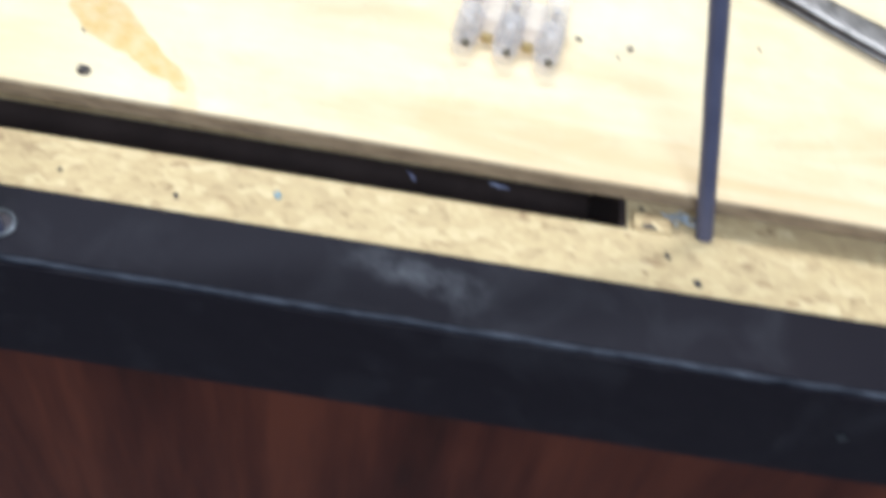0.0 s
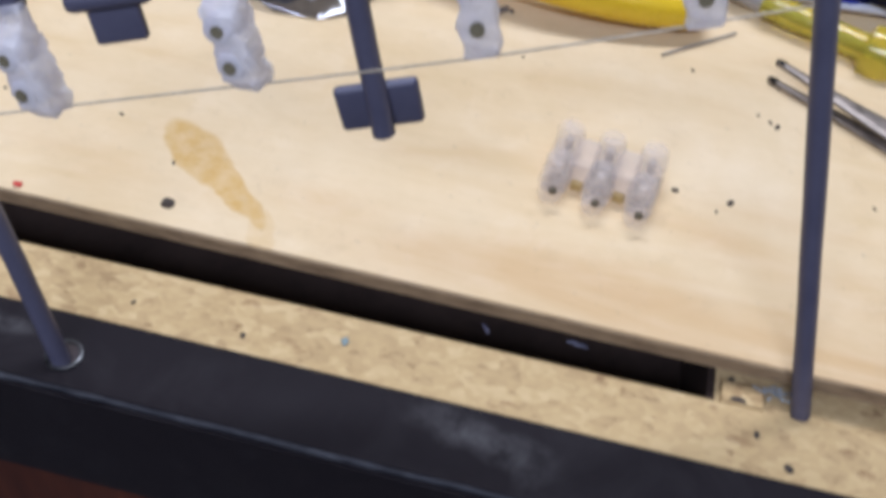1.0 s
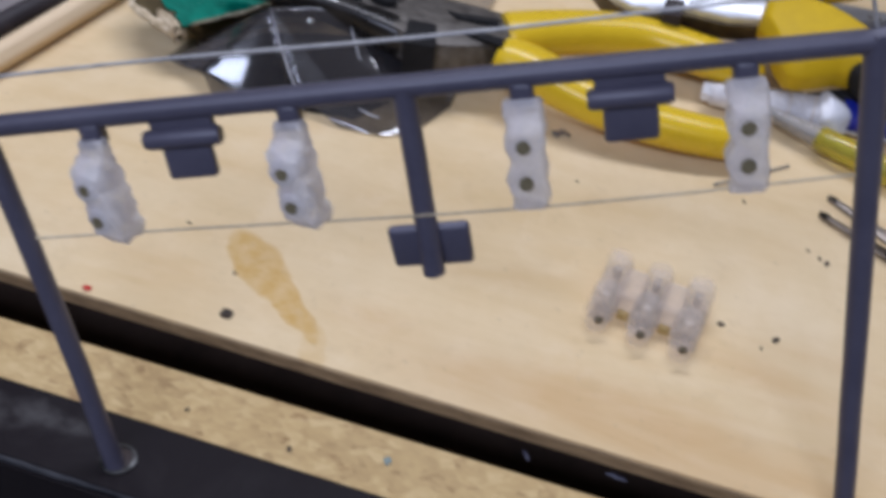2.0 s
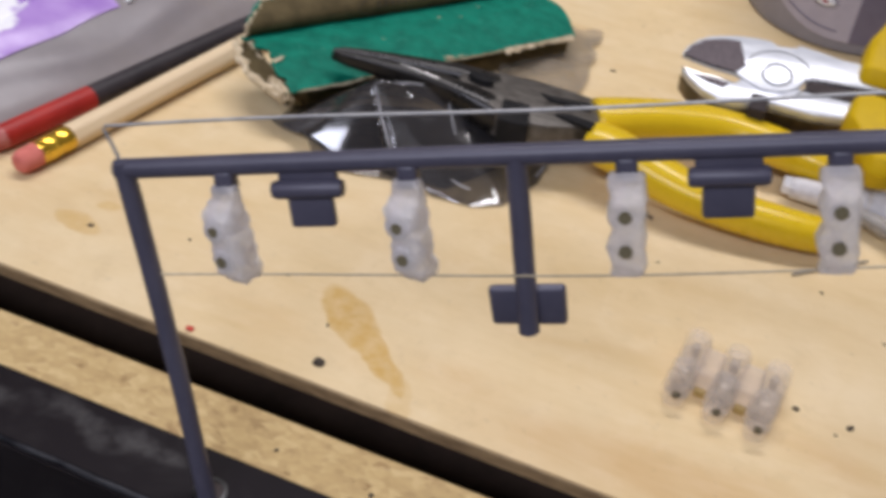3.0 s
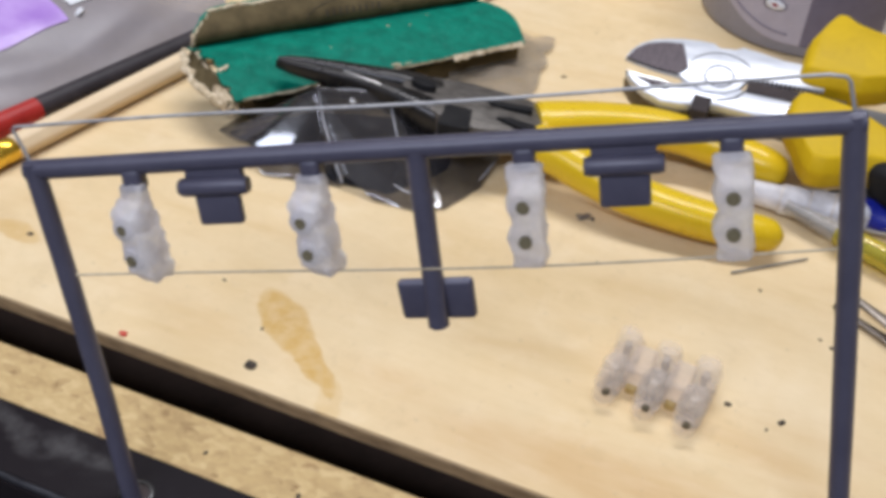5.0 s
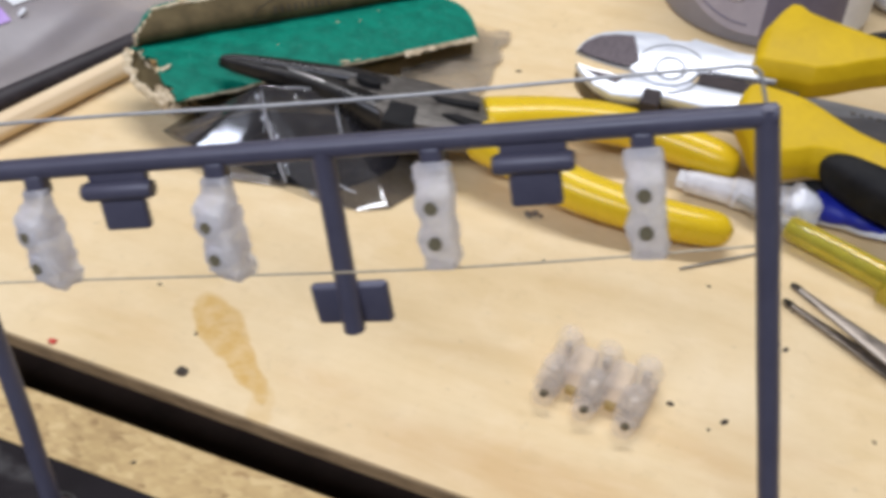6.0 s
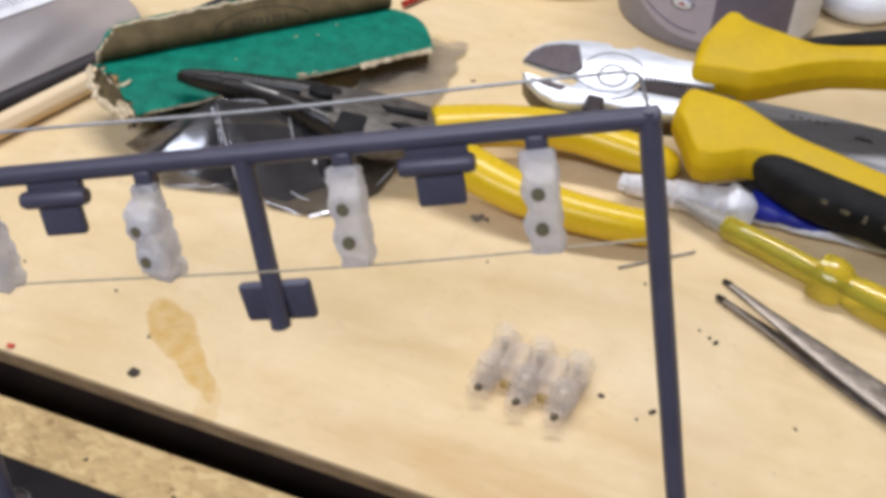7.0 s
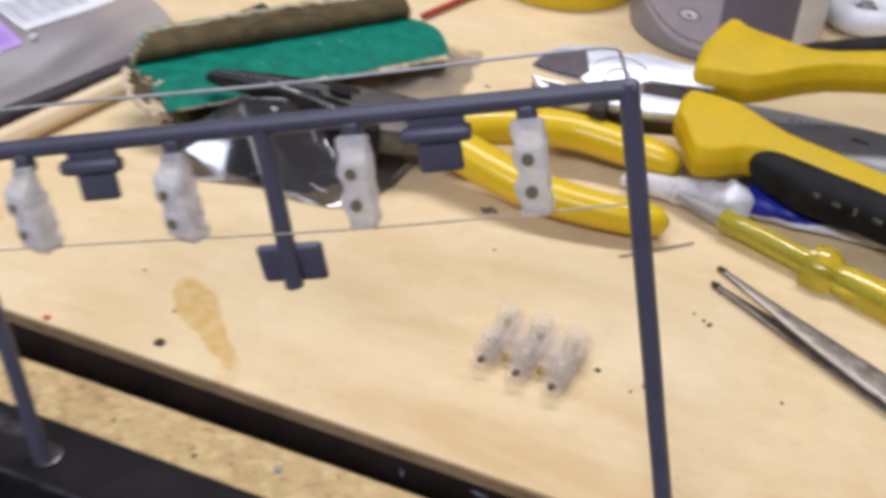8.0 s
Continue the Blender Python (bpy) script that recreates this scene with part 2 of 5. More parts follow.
def milky_plastic(name, colour, clear, uneven=0.0, deep=0.0, glow=0.34):
    m, nt, bsdf = nodes_of(name)
    out = nt.nodes["Material Output"]
    v = placed(nt)
    n = noisy(nt, v, 500.0, 3.0)
    patchy = noisy(nt, v, 260.0, 2.0, 0.5)
    nt.links.new(ramp(nt, patchy, [(0.36, tuple(c * (1 - 0.22 * uneven) for c in colour)), (0.62, tuple(min(1.0, c * 1.04) for c in colour))]), bsdf.inputs["Base Color"])
    bsdf.inputs["Roughness"].default_value = 0.38
    bsdf.inputs["Subsurface Weight"].default_value = deep
    bsdf.inputs["Subsurface Radius"].default_value = (1.0, 0.95, 1.0)
    bsdf.inputs["Subsurface Scale"].default_value = 0.0025
    lit = node(nt, "ShaderNodeBsdfTranslucent", Color=(*(min(1.0, k * 1.04) for k in colour), 1))
    clearing = nt.nodes.new("ShaderNodeBsdfTransparent")
    a, b = nt.nodes.new("ShaderNodeMixShader"), nt.nodes.new("ShaderNodeMixShader")
    a.inputs["Fac"].default_value, b.inputs["Fac"].default_value = glow, clear
    nt.links.new(ramp(nt, patchy, [(0.36, clear * (1 - uneven)), (0.64, min(0.9, clear * (1 + uneven)))]), b.inputs["Fac"])
    nt.links.new(bsdf.outputs["BSDF"], a.inputs[1])
    nt.links.new(lit.outputs["BSDF"], a.inputs[2])
    nt.links.new(a.outputs["Shader"], b.inputs[1])
    nt.links.new(clearing.outputs["BSDF"], b.inputs[2])
    nt.links.new(b.outputs["Shader"], out.inputs["Surface"])
    bumped(nt, bsdf, n, 0.25, 0.0003)
    return m


def printed_film():
    m, nt, bsdf = nodes_of("printed_film")
    v = wavering(nt, placed(nt), 60.0, 0.030)
    n = noisy(nt, placed(nt), 60.0, 3.0)
    tint = ramp(nt, n, [(0.35, (0.34, 0.18, 0.56)), (0.65, (0.50, 0.33, 0.70))])
    # White blob is the lamp's glare on the film, painted into its colour.
    white = ramp(nt, blob(nt, v, (-0.133, 0.118), (0.017, 0.026), -20), [(0.0, 0.0), (0.10, 1.0)])
    nt.links.new(mixed(nt, white, tint, (0.90, 0.89, 0.92)), bsdf.inputs["Base Color"])
    bsdf.inputs["Roughness"].default_value = 0.28
    bumped(nt, bsdf, n, 0.4, 0.0006)
    return m


def dark_veneer():
    m, nt, bsdf = nodes_of("dark_veneer")
    v = placed(nt, (1, 1, 0.10))
    band, fine = noisy(nt, v, 26.0, 4.0, 0.5, 0.8), noisy(nt, v, 300.0, 3.0)
    both = maths(nt, "ADD", maths(nt, "MULTIPLY", band, 0.8), maths(nt, "MULTIPLY", fine, 0.2))
    nt.links.new(ramp(nt, both, [(0.36, (0.014, 0.0050, 0.0034)), (0.5, (0.047, 0.0125, 0.0070)), (0.66, (0.092, 0.0255, 0.0115))]), bsdf.inputs["Base Color"])
    bsdf.inputs["Roughness"].default_value = 0.45
    bsdf.inputs["Specular IOR Level"].default_value = 0.10
    return m


def green_card():
    m, nt, bsdf = nodes_of("green_card")
    v = placed(nt)
    col = ramp(nt, noisy(nt, v, 180.0, 4.0, 0.6), [(0.35, (0.0, 0.120, 0.078)), (0.65, (0.003, 0.190, 0.122))])
    col = mixed(nt, maths(nt, "MULTIPLY", ramp(nt, noisy(nt, v, 1500.0, 2.0), [(0.62, 0.0), (0.72, 1.0)]), 0.5), col, (0.10, 0.38, 0.28))
    col = mixed(nt, maths(nt, "MULTIPLY", ramp(nt, noisy(nt, v, 420.0, 4.0, 0.7), [(0.68, 0.0), (0.76, 1.0)]), 0.6), col, (0.30, 0.42, 0.34))
    nt.links.new(col, bsdf.inputs["Base Color"])
    bsdf.inputs["Roughness"].default_value = 0.65
    bsdf.inputs["Specular IOR Level"].default_value = 0.18
    bumped(nt, bsdf, noisy(nt, v, 1200.0, 3.0), 0.3, 0.0002)
    return m


PRINTED = printed_film()
GREEN_CARD = green_card()
PLY, CHIP, PAINT, VENEER = plywood_face(), chipboard_face(), black_paint(), dark_veneer()
PLY_EDGE = surface("plywood_edge", (0.16, 0.105, 0.055), (0.33, 0.235, 0.125), 120.0, (1, 1, 6), (0.7, 0.85), bump=0.3)
PLY_CORE = surface("plywood_core", (0.18, 0.12, 0.06), (0.28, 0.20, 0.11), 120.0, (1, 1, 6), (0.7, 0.85), bump=0.3)
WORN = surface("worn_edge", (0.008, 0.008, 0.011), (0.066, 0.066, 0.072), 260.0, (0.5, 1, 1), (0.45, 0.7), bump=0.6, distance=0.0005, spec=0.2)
SLOT = surface("dark_slot", (0.030, 0.022, 0.022), (0.055, 0.042, 0.040), 80.0, rough=(0.8, 0.95))
# Near-black colour stands in for the shade down in the slot.
SLOT_SHADE = surface("slot_shade", (0.023, 0.0145, 0.0105), (0.040, 0.026, 0.019), 80.0, rough=(0.8, 0.95), spec=0.2)
GREY = surface("grey_plastic", (0.074, 0.071, 0.106), (0.096, 0.092, 0.132), 90.0, rough=(0.38, 0.5), bump=0.25, fine=900.0)
WIRE = surface("thin_wire", (0.34, 0.34, 0.35), (0.48, 0.475, 0.47), 200.0, rough=(0.45, 0.6), metal=0.3)
CORD = surface("pale_cord", (0.45, 0.38, 0.26), (0.58, 0.50, 0.36), 500.0, rough=(0.7, 0.85))
RUBBED = surface("rubbed_print", (0.03, 0.027, 0.016), (0.20, 0.175, 0.10), 1400.0, rough=(0.6, 0.8))
MILKY = milky_plastic("milky_plastic", (1.0, 0.955, 1.0), 0.23, 0.55, 0.0, 0.56)
FROST = milky_plastic("frosted_plastic", (0.96, 0.89, 0.82), 0.79, 0.10, 0.0, 0.60)
HOLE = surface("hole_inside", (0.05, 0.038, 0.018), (0.10, 0.078, 0.036), 400.0, rough=(0.5, 0.7))
WEB = milky_plastic("frosted_web", (0.96, 0.88, 0.80), 0.56, 0.10, 0.0, 0.62)
RAIL = surface("brassy_rail", (0.34, 0.24, 0.08), (0.48, 0.36, 0.15), 400.0, rough=(0.4, 0.6), metal=0.3)
CLOUDY_SCREW = surface("clouded_screw", (0.36, 0.31, 0.25), (0.48, 0.42, 0.34), 300.0, rough=(0.5, 0.7))
OLIVE_HOLE = surface("dull_screw", (0.15, 0.125, 0.065), (0.27, 0.235, 0.14), 400.0, rough=(0.5, 0.7))
TIN = surface("tin_ring", (0.07, 0.072, 0.072), (0.22, 0.22, 0.22), 300.0, rough=(0.25, 0.45), metal=0.9, bump=0.3)
YELLOW_DIP = surface("yellow_dipped_vinyl", (0.65, 0.435, 0.004), (0.71, 0.485, 0.006), 40.0, rough=(0.24, 0.34), bump=0.06, coat=0.12, spec=0.35)
YELLOW = surface("yellow_moulded_plastic", (0.50, 0.328, 0.002), (0.60, 0.398, 0.003), 70.0, rough=(0.34, 0.50), bump=0.14, spec=0.10)
BLACK_GRIP = surface("black_rubber", (0.008, 0.008, 0.009), (0.022, 0.021, 0.021), 120.0, rough=(0.55, 0.75), bump=0.25, spec=0.12)
BLACK_STEEL = surface("blackened_steel", (0.009, 0.008, 0.008), (0.028, 0.025, 0.023), 110.0, rough=(0.22, 0.40), metal=0.35, bump=0.2)
GREY_STEEL = surface("grey_ground_steel", (0.060, 0.052, 0.045), (0.165, 0.150, 0.132), 210.0, (1, 3, 1), (0.4, 0.6), metal=0.45, bump=0.25)
CHROME = surface("satin_chrome", (0.62, 0.64, 0.69), (0.78, 0.80, 0.84), 90.0, (1, 4, 1), (0.32, 0.46), metal=0.45, bump=0.12)
SCORED = surface("scored_line", (0.13, 0.13, 0.14), (0.22, 0.22, 0.235), 300.0, rough=(0.5, 0.7), metal=0.3)
BLADE = surface("ground_blade", (0.030, 0.025, 0.028), (0.065, 0.053, 0.058), 200.0, (6, 1, 1), (0.3, 0.5), metal=0.85, bump=0.2)
# Reflection of wood and dark on the chrome side, put into the colour.
SIDE_REFLECTION = surface("jaw_side_reflection", (0.07, 0.055, 0.03), (0.20, 0.15, 0.08), 160.0, rough=(0.3, 0.5), metal=0.7)
DULL_STEEL = surface("dull_grey_steel", (0.17, 0.17, 0.175), (0.25, 0.25, 0.255), 90.0, (1, 4, 1), (0.4, 0.55), metal=0.35, bump=0.15)
TWEEZER_STEEL = surface("worn_spring_steel", (0.17, 0.145, 0.12), (0.36, 0.31, 0.26), 260.0, (1, 2, 1), (0.38, 0.56), metal=0.7, bump=0.35)
STEEL = surface("brushed_steel", (0.42, 0.41, 0.40), (0.60, 0.59, 0.57), 120.0, (1, 1, 6), (0.22, 0.40), metal=0.95, bump=0.12)
BROWN_CARD = surface("brown_card", (0.075, 0.055, 0.024), (0.135, 0.102, 0.048), 130.0, rough=(0.75, 0.9), bump=0.25, spec=0.2)
TORN = surface("torn_card_fibre", (0.36, 0.27, 0.15), (0.72, 0.61, 0.43), 420.0, rough=(0.85, 0.95), bump=0.6)
INK = surface("dark_print", (0.030, 0.023, 0.012), (0.060, 0.046, 0.024), 200.0, rough=(0.7, 0.8))
WOOD = surface("bare_pencil_wood", (0.70, 0.53, 0.32), (0.78, 0.62, 0.40), 60.0, (0.5, 4, 4), (0.5, 0.65), bump=0.12)
ERASER = surface("pink_eraser", (0.55, 0.13, 0.10), (0.68, 0.20, 0.16), 300.0, rough=(0.7, 0.85), bump=0.2)
GOLD = surface("gold_ferrule", (0.70, 0.42, 0.03), (0.85, 0.56, 0.06), 120.0, rough=(0.16, 0.28), metal=0.9)
RED_PAINT = surface("red_lacquer", (0.30, 0.018, 0.014), (0.41, 0.03, 0.022), 90.0, rough=(0.34, 0.50), bump=0.12, spec=0.25)
BLACK_LACQUER = surface("black_lacquer", (0.020, 0.016, 0.019), (0.042, 0.034, 0.037), 90.0, rough=(0.45, 0.6), spec=0.3)
FILM = see_through("clear_film", (0.045, 0.042, 0.046), 0.56, 0.10, 2.1, 0.02, 90.0)
BAG_FILM = see_through("milky_bag_film", (0.37, 0.335, 0.345), 0.45, 0.33, 1.5, 0.22, 45.0)
BLACK_GLOSS = surface("glossy_black_plastic", (0.006, 0.006, 0.008), (0.018, 0.018, 0.021), 70.0, rough=(0.18, 0.32), bump=0.3, distance=0.001)
WHITE_PLASTIC = surface("white_plastic", (0.66, 0.66, 0.68), (0.78, 0.78, 0.80), 120.0, rough=(0.35, 0.5), bump=0.12)
OLD_GLUE = surface("dried_glue", (0.44, 0.38, 0.32), (0.68, 0.64, 0.60), 500.0, rough=(0.4, 0.6))
WHITE_FOIL = surface("white_crumpled_foil", (0.66, 0.66, 0.70), (0.82, 0.82, 0.84), 300.0, rough=(0.3, 0.5), bump=0.6, distance=0.0006)
BLUE_PRINT = surface("blue_print", (0.010, 0.016, 0.22), (0.02, 0.03, 0.36), 150.0, rough=(0.3, 0.45), bump=0.3)
GREY_TUB = surface("grey_tub_plastic", (0.235, 0.225, 0.25), (0.29, 0.275, 0.305), 60.0, rough=(0.4, 0.55), bump=0.1)
PALE_LABEL = surface("pale_label", (0.39, 0.36, 0.42), (0.46, 0.43, 0.49), 80.0, rough=(0.45, 0.6), bump=0.05)
PRINT_GREY = surface("grey_print", (0.30, 0.28, 0.34), (0.40, 0.38, 0.44), 300.0, rough=(0.4, 0.6))
VIOLET_LABEL = surface("violet_grey_label", (0.13, 0.115, 0.16), (0.17, 0.15, 0.20), 80.0, rough=(0.45, 0.6), bump=0.05)
CRUMB = surface("dark_crumb", (0.02, 0.016, 0.012), (0.08, 0.06, 0.045), 900.0, rough=(0.7, 0.9), bump=0.5)
RED_CRUMB = surface("red_crumb", (0.45, 0.03, 0.02), (0.60, 0.06, 0.04), 900.0, rough=(0.6, 0.8))
TEAL_CRUMB = surface("teal_crumb", (0.17, 0.22, 0.20), (0.26, 0.31, 0.29), 900.0, rough=(0.6, 0.8))
PLASTER = surface("painted_plaster", (0.60, 0.57, 0.52), (0.68, 0.65, 0.60), 4.0, rough=(0.8, 0.9), bump=0.1, fine=60.0)
CONCRETE = surface("grey_floor", (0.20, 0.19, 0.18), (0.28, 0.27, 0.25), 5.0, rough=(0.7, 0.85), bump=0.1, fine=90.0)


def clear_yellow():
    m, nt, bsdf = nodes_of("clear_yellow_plastic")
    n = noisy(nt, placed(nt), 150.0, 2.0)
    nt.links.new(ramp(nt, n, [(0.3, (0.92, 0.75, 0.05)), (0.7, (0.97, 0.84, 0.09))]), bsdf.inputs["Base Color"])
    bsdf.inputs["Transmission Weight"].default_value = 0.75
    bsdf.inputs["Roughness"].default_value = 0.13
    bsdf.inputs["IOR"].default_value = 1.45
    return m


CLEAR_YELLOW = clear_yellow()


# ---- building helpers ----
def thing(name, label, category, group="", at=None):
    ob = new(name)
    ob.empty_display_size = 0.01
    if at is not None:
        ob.matrix_world = at
    return tagged(ob, label, category, group)


def part(name, bm, material, parent=None, label="", smooth=True):
    bmesh.ops.recalc_face_normals(bm, faces=bm.faces)
    mesh = bpy.data.meshes.new(name)
    for f in bm.faces:
        f.smooth = smooth
    bm.to_mesh(mesh)
    bm.free()
    mesh.materials.append(material)
    if smooth:
        mesh.set_sharp_from_angle(angle=radians(38))
    ob = new(name, mesh)
    if parent is not None:
        ob.parent = parent
    return tagged(ob, label)


def solid(name, bm, material, label, category="", group="", kind="", at=None, smooth=True):
    """A thing that is one mesh."""
    ob = part(name, bm, material, None, "", smooth)
    if at is not None:
        ob.matrix_world = at
    return tagged(ob, label, category, group, kind)


def box(x0, x1, y0, y1, z0, z1, bevel=0.0, seg=2, bm=None, m=None):
    bm = bm or bmesh.new()
    got = bmesh.ops.create_cube(bm, size=1.0)["verts"]
    fit = Matrix.LocRotScale(((x0 + x1) / 2, (y0 + y1) / 2, (z0 + z1) / 2), None, (x1 - x0, y1 - y0, z1 - z0))
    bmesh.ops.transform(bm, matrix=(m or Matrix()) @ fit, verts=got)
    if bevel:
        edges = list({e for v in got for e in v.link_edges})
        bmesh.ops.bevel(bm, geom=edges, offset=bevel, segments=seg, profile=0.5, affect="EDGES")
    return bm


def smooth_line(points, count):
    """Points of a soft curve through the given rows of numbers."""
    p = np.array(points, float)
    p = np.vstack([2 * p[0] - p[1], p, 2 * p[-1] - p[-2]])
    out = []
    n = len(points) - 1
    for i in range(count):
        s = i / (count - 1) * n
        k = min(int(s), n - 1)
        f = s - k
        a, b, c, d = p[k], p[k + 1], p[k + 2], p[k + 3]
        out.append(0.5 * (2 * b + (c - a) * f + (2 * a - 5 * b + 4 * c - d) * f * f + (3 * b - a - 3 * c + d) * f ** 3))
    return out


def sweep(rows, seg=16, power=2.0, up=(0, 0, 1), bm=None, closed_ends=True, wobble=0.0):
    """A body along rows of (x, y, z, half width, half height), each section a superellipse."""
    bm = bm or bmesh.new()
    up = Vector(up)
    rings = []
    pts = [Vector(r[:3]) for r in rows]
    for i, r in enumerate(rows):
        t = (pts[min(i + 1, len(pts) - 1)] - pts[max(i - 1, 0)]).normalized()
        side = t.cross(up).normalized()
        top = side.cross(t).normalized()
        ring = []
        for j in range(seg):
            a = 2 * math.pi * j / seg
            c, s = math.cos(a), math.sin(a)
            x = math.copysign(abs(c) ** (2 / power), c) * r[3]
            y = math.copysign(abs(s) ** (2 / power), s) * r[4]
            p = pts[i] + side * x + top * y
            if wobble:
                p += noise.noise_vector(p * 180) * wobble
            ring.append(bm.verts.new(p))
        rings.append(ring)
    for a, b in zip(rings, rings[1:]):
        for j in range(seg):
            bm.faces.new((a[j], a[(j + 1) % seg], b[(j + 1) % seg], b[j]))
    if closed_ends:
        bm.faces.new(rings[0][::-1])
        bm.faces.new(rings[-1])
    return bm


def loft(rows, chamfer, round_off, bm=None):
    """A moulded body from upright sections of (x, y0, y1, z0, z1) with chamfered corners and softened edges."""
    bm = bm or bmesh.new()
    loops = []
    for x, y0, y1, z0, z1 in rows:
        k = min(chamfer, (y1 - y0) * 0.32, (z1 - z0) * 0.32)
        section = ((y0, z0 + k), (y0 + k, z0), (y1 - k, z0), (y1, z0 + k), (y1, z1 - k), (y1 - k, z1), (y0 + k, z1), (y0, z1 - k))
        loops.append([bm.verts.new((x, y, z)) for y, z in section])
    for a, b in zip(loops, loops[1:]):
        for j in range(8):
            bm.faces.new((a[j], a[(j + 1) % 8], b[(j + 1) % 8], b[j]))
    bm.faces.new(loops[0][::-1])
    bm.faces.new(loops[-1])
    bm.normal_update()
    sharp = [e for e in bm.edges if len(e.link_faces) == 2 and e.calc_face_angle(0.0) > radians(9)]
    bmesh.ops.bevel(bm, geom=sharp, offset=round_off, segments=3, profile=0.5, affect="EDGES", clamp_overlap=True)
    return bm


def rod(a, b, radius, seg=20, bm=None, ends=0.15, wobble=0.0):
    """A round bar with slightly rounded ends."""
    a, b = Vector(a), Vector(b)
    t = (b - a).normalized()
    e = radius * ends
    line = [(a, radius * 0.82), (a + t * e, radius)]
    n = 10 if wobble else 1
    line += [(a.lerp(b, k / (n + 1)), radius) for k in range(1, n + 1)]
    line += [(b - t * e, radius), (b, radius * 0.82)]
    up = (0, 0, 1) if abs(t.z) < 0.9 else (0, 1, 0)
    return sweep([(*p, r, r) for p, r in line], seg, up=up, bm=bm, wobble=wobble)


def ring(outer, inner, z0, z1, seg=40, bm=None):
    bm = bm or bmesh.new()
    loops = []
    for r, z in ((inner, z0), (outer, z0), (outer, z1), ((outer + inner) / 2, z1 + (outer - inner) * 0.2), (inner, z1)):
        loops.append([bm.verts.new((r * math.cos(2 * math.pi * j / seg), r * math.sin(2 * math.pi * j / seg), z)) for j in range(seg)])
    for a, b in zip(loops, loops[1:] + loops[:1]):
        for j in range(seg):
            bm.faces.new((a[j], a[(j + 1) % seg], b[(j + 1) % seg], b[j]))
    return bm


def lathe(profile, seg=48, bm=None):
    """A turned body from rows of (radius, height)."""
    bm = bm or bmesh.new()
    loops = [[bm.verts.new((r * math.cos(2 * math.pi * j / seg), r * math.sin(2 * math.pi * j / seg), z)) for j in range(seg)] for r, z in profile]
    for a, b in zip(loops, loops[1:]):
        for j in range(seg):
            bm.faces.new((a[j], a[(j + 1) % seg], b[(j + 1) % seg], b[j]))
    bm.faces.new(loops[0][::-1])
    bm.faces.new(loops[-1])
    return bm


def plate(outline, z0, z1, bevel=0.0, seg=2, bm=None):
    """A flat piece with the given outline, standing from z0 to z1."""
    bm = bm or bmesh.new()
    low = [bm.verts.new((x, y, z0)) for x, y in outline]
    face = bm.faces.new(low)
    top = bmesh.ops.extrude_face_region(bm, geom=[face])["geom"]
    bmesh.ops.translate(bm, verts=[v for v in top if isinstance(v, bmesh.types.BMVert)], vec=(0, 0, z1 - z0))
    if bevel:
        edges = [e for e in bm.edges if len(e.link_faces) == 2]
        bmesh.ops.bevel(bm, geom=edges, offset=bevel, segments=seg, profile=0.5, affect="EDGES")
    return bm


def sheet(place, nu, nv, thick, bm=None):
    """A thin sheet: place(u, v) gives its points; it has two sides and rims."""
    bm = bm or bmesh.new()
    grid = [[Vector(place(i / nu, j / nv)) for j in range(nv + 1)] for i in range(nu + 1)]
    sides = []
    for sign in (0.5, -0.5):
        rows = []
        for i in range(nu + 1):
            row = []
            for j in range(nv + 1):
                du = grid[min(i + 1, nu)][j] - grid[max(i - 1, 0)][j]
                dv = grid[i][min(j + 1, nv)] - grid[i][max(j - 1, 0)]
                n = du.cross(dv)
                n = n.normalized() if n.length > 1e-12 else Vector((0, 0, 1))
                row.append(bm.verts.new(grid[i][j] + n * thick * sign))
            rows.append(row)
        sides.append(rows)
    for rows in sides:
        for i in range(nu):
            for j in range(nv):
                bm.faces.new((rows[i][j], rows[i + 1][j], rows[i + 1][j + 1], rows[i][j + 1]))
    a, b = sides
    for i in range(nu):
        bm.faces.new((a[i][0], a[i + 1][0], b[i + 1][0], b[i][0]))
        bm.faces.new((a[i][nv], a[i + 1][nv], b[i + 1][nv], b[i][nv]))
    for j in range(nv):
        bm.faces.new((a[0][j], a[0][j + 1], b[0][j + 1], b[0][j]))
        bm.faces.new((a[nu][j], a[nu][j + 1], b[nu][j + 1], b[nu][j]))
    return bm


# ---- structure: room and bench ----
BENCH = pose(0, 0, 0, 0, 0, -10.8)
FLOOR_Z, CEIL_Z = -0.90, 1.50


def room():
    # Unseen shell added round the bench to close it and bounce light.
    solid("floor", box(-2.2, 2.2, -2.4, 2.0, FLOOR_Z - 0.1, FLOOR_Z), CONCRETE, "unseen grey concrete floor added under the bench", kind="structure")
    solid("ceiling", box(-2.2, 2.2, -2.4, 2.0, CEIL_Z, CEIL_Z + 0.1), PLASTER, "unseen white painted plaster ceiling added to bounce light", kind="structure")
    for name, x0, x1, y0, y1 in (("wall_north", -2.2, 2.2, 2.0, 2.1), ("wall_south", -2.2, 2.2, -2.5, -2.4), ("wall_east", 2.2, 2.3, -2.5, 2.1), ("wall_west", -2.3, -2.2, -2.5, 2.1)):
        solid(name, box(x0, x1, y0, y1, FLOOR_Z, CEIL_Z), PLASTER, "unseen plain pale painted plaster wall added to bounce light", kind="structure")


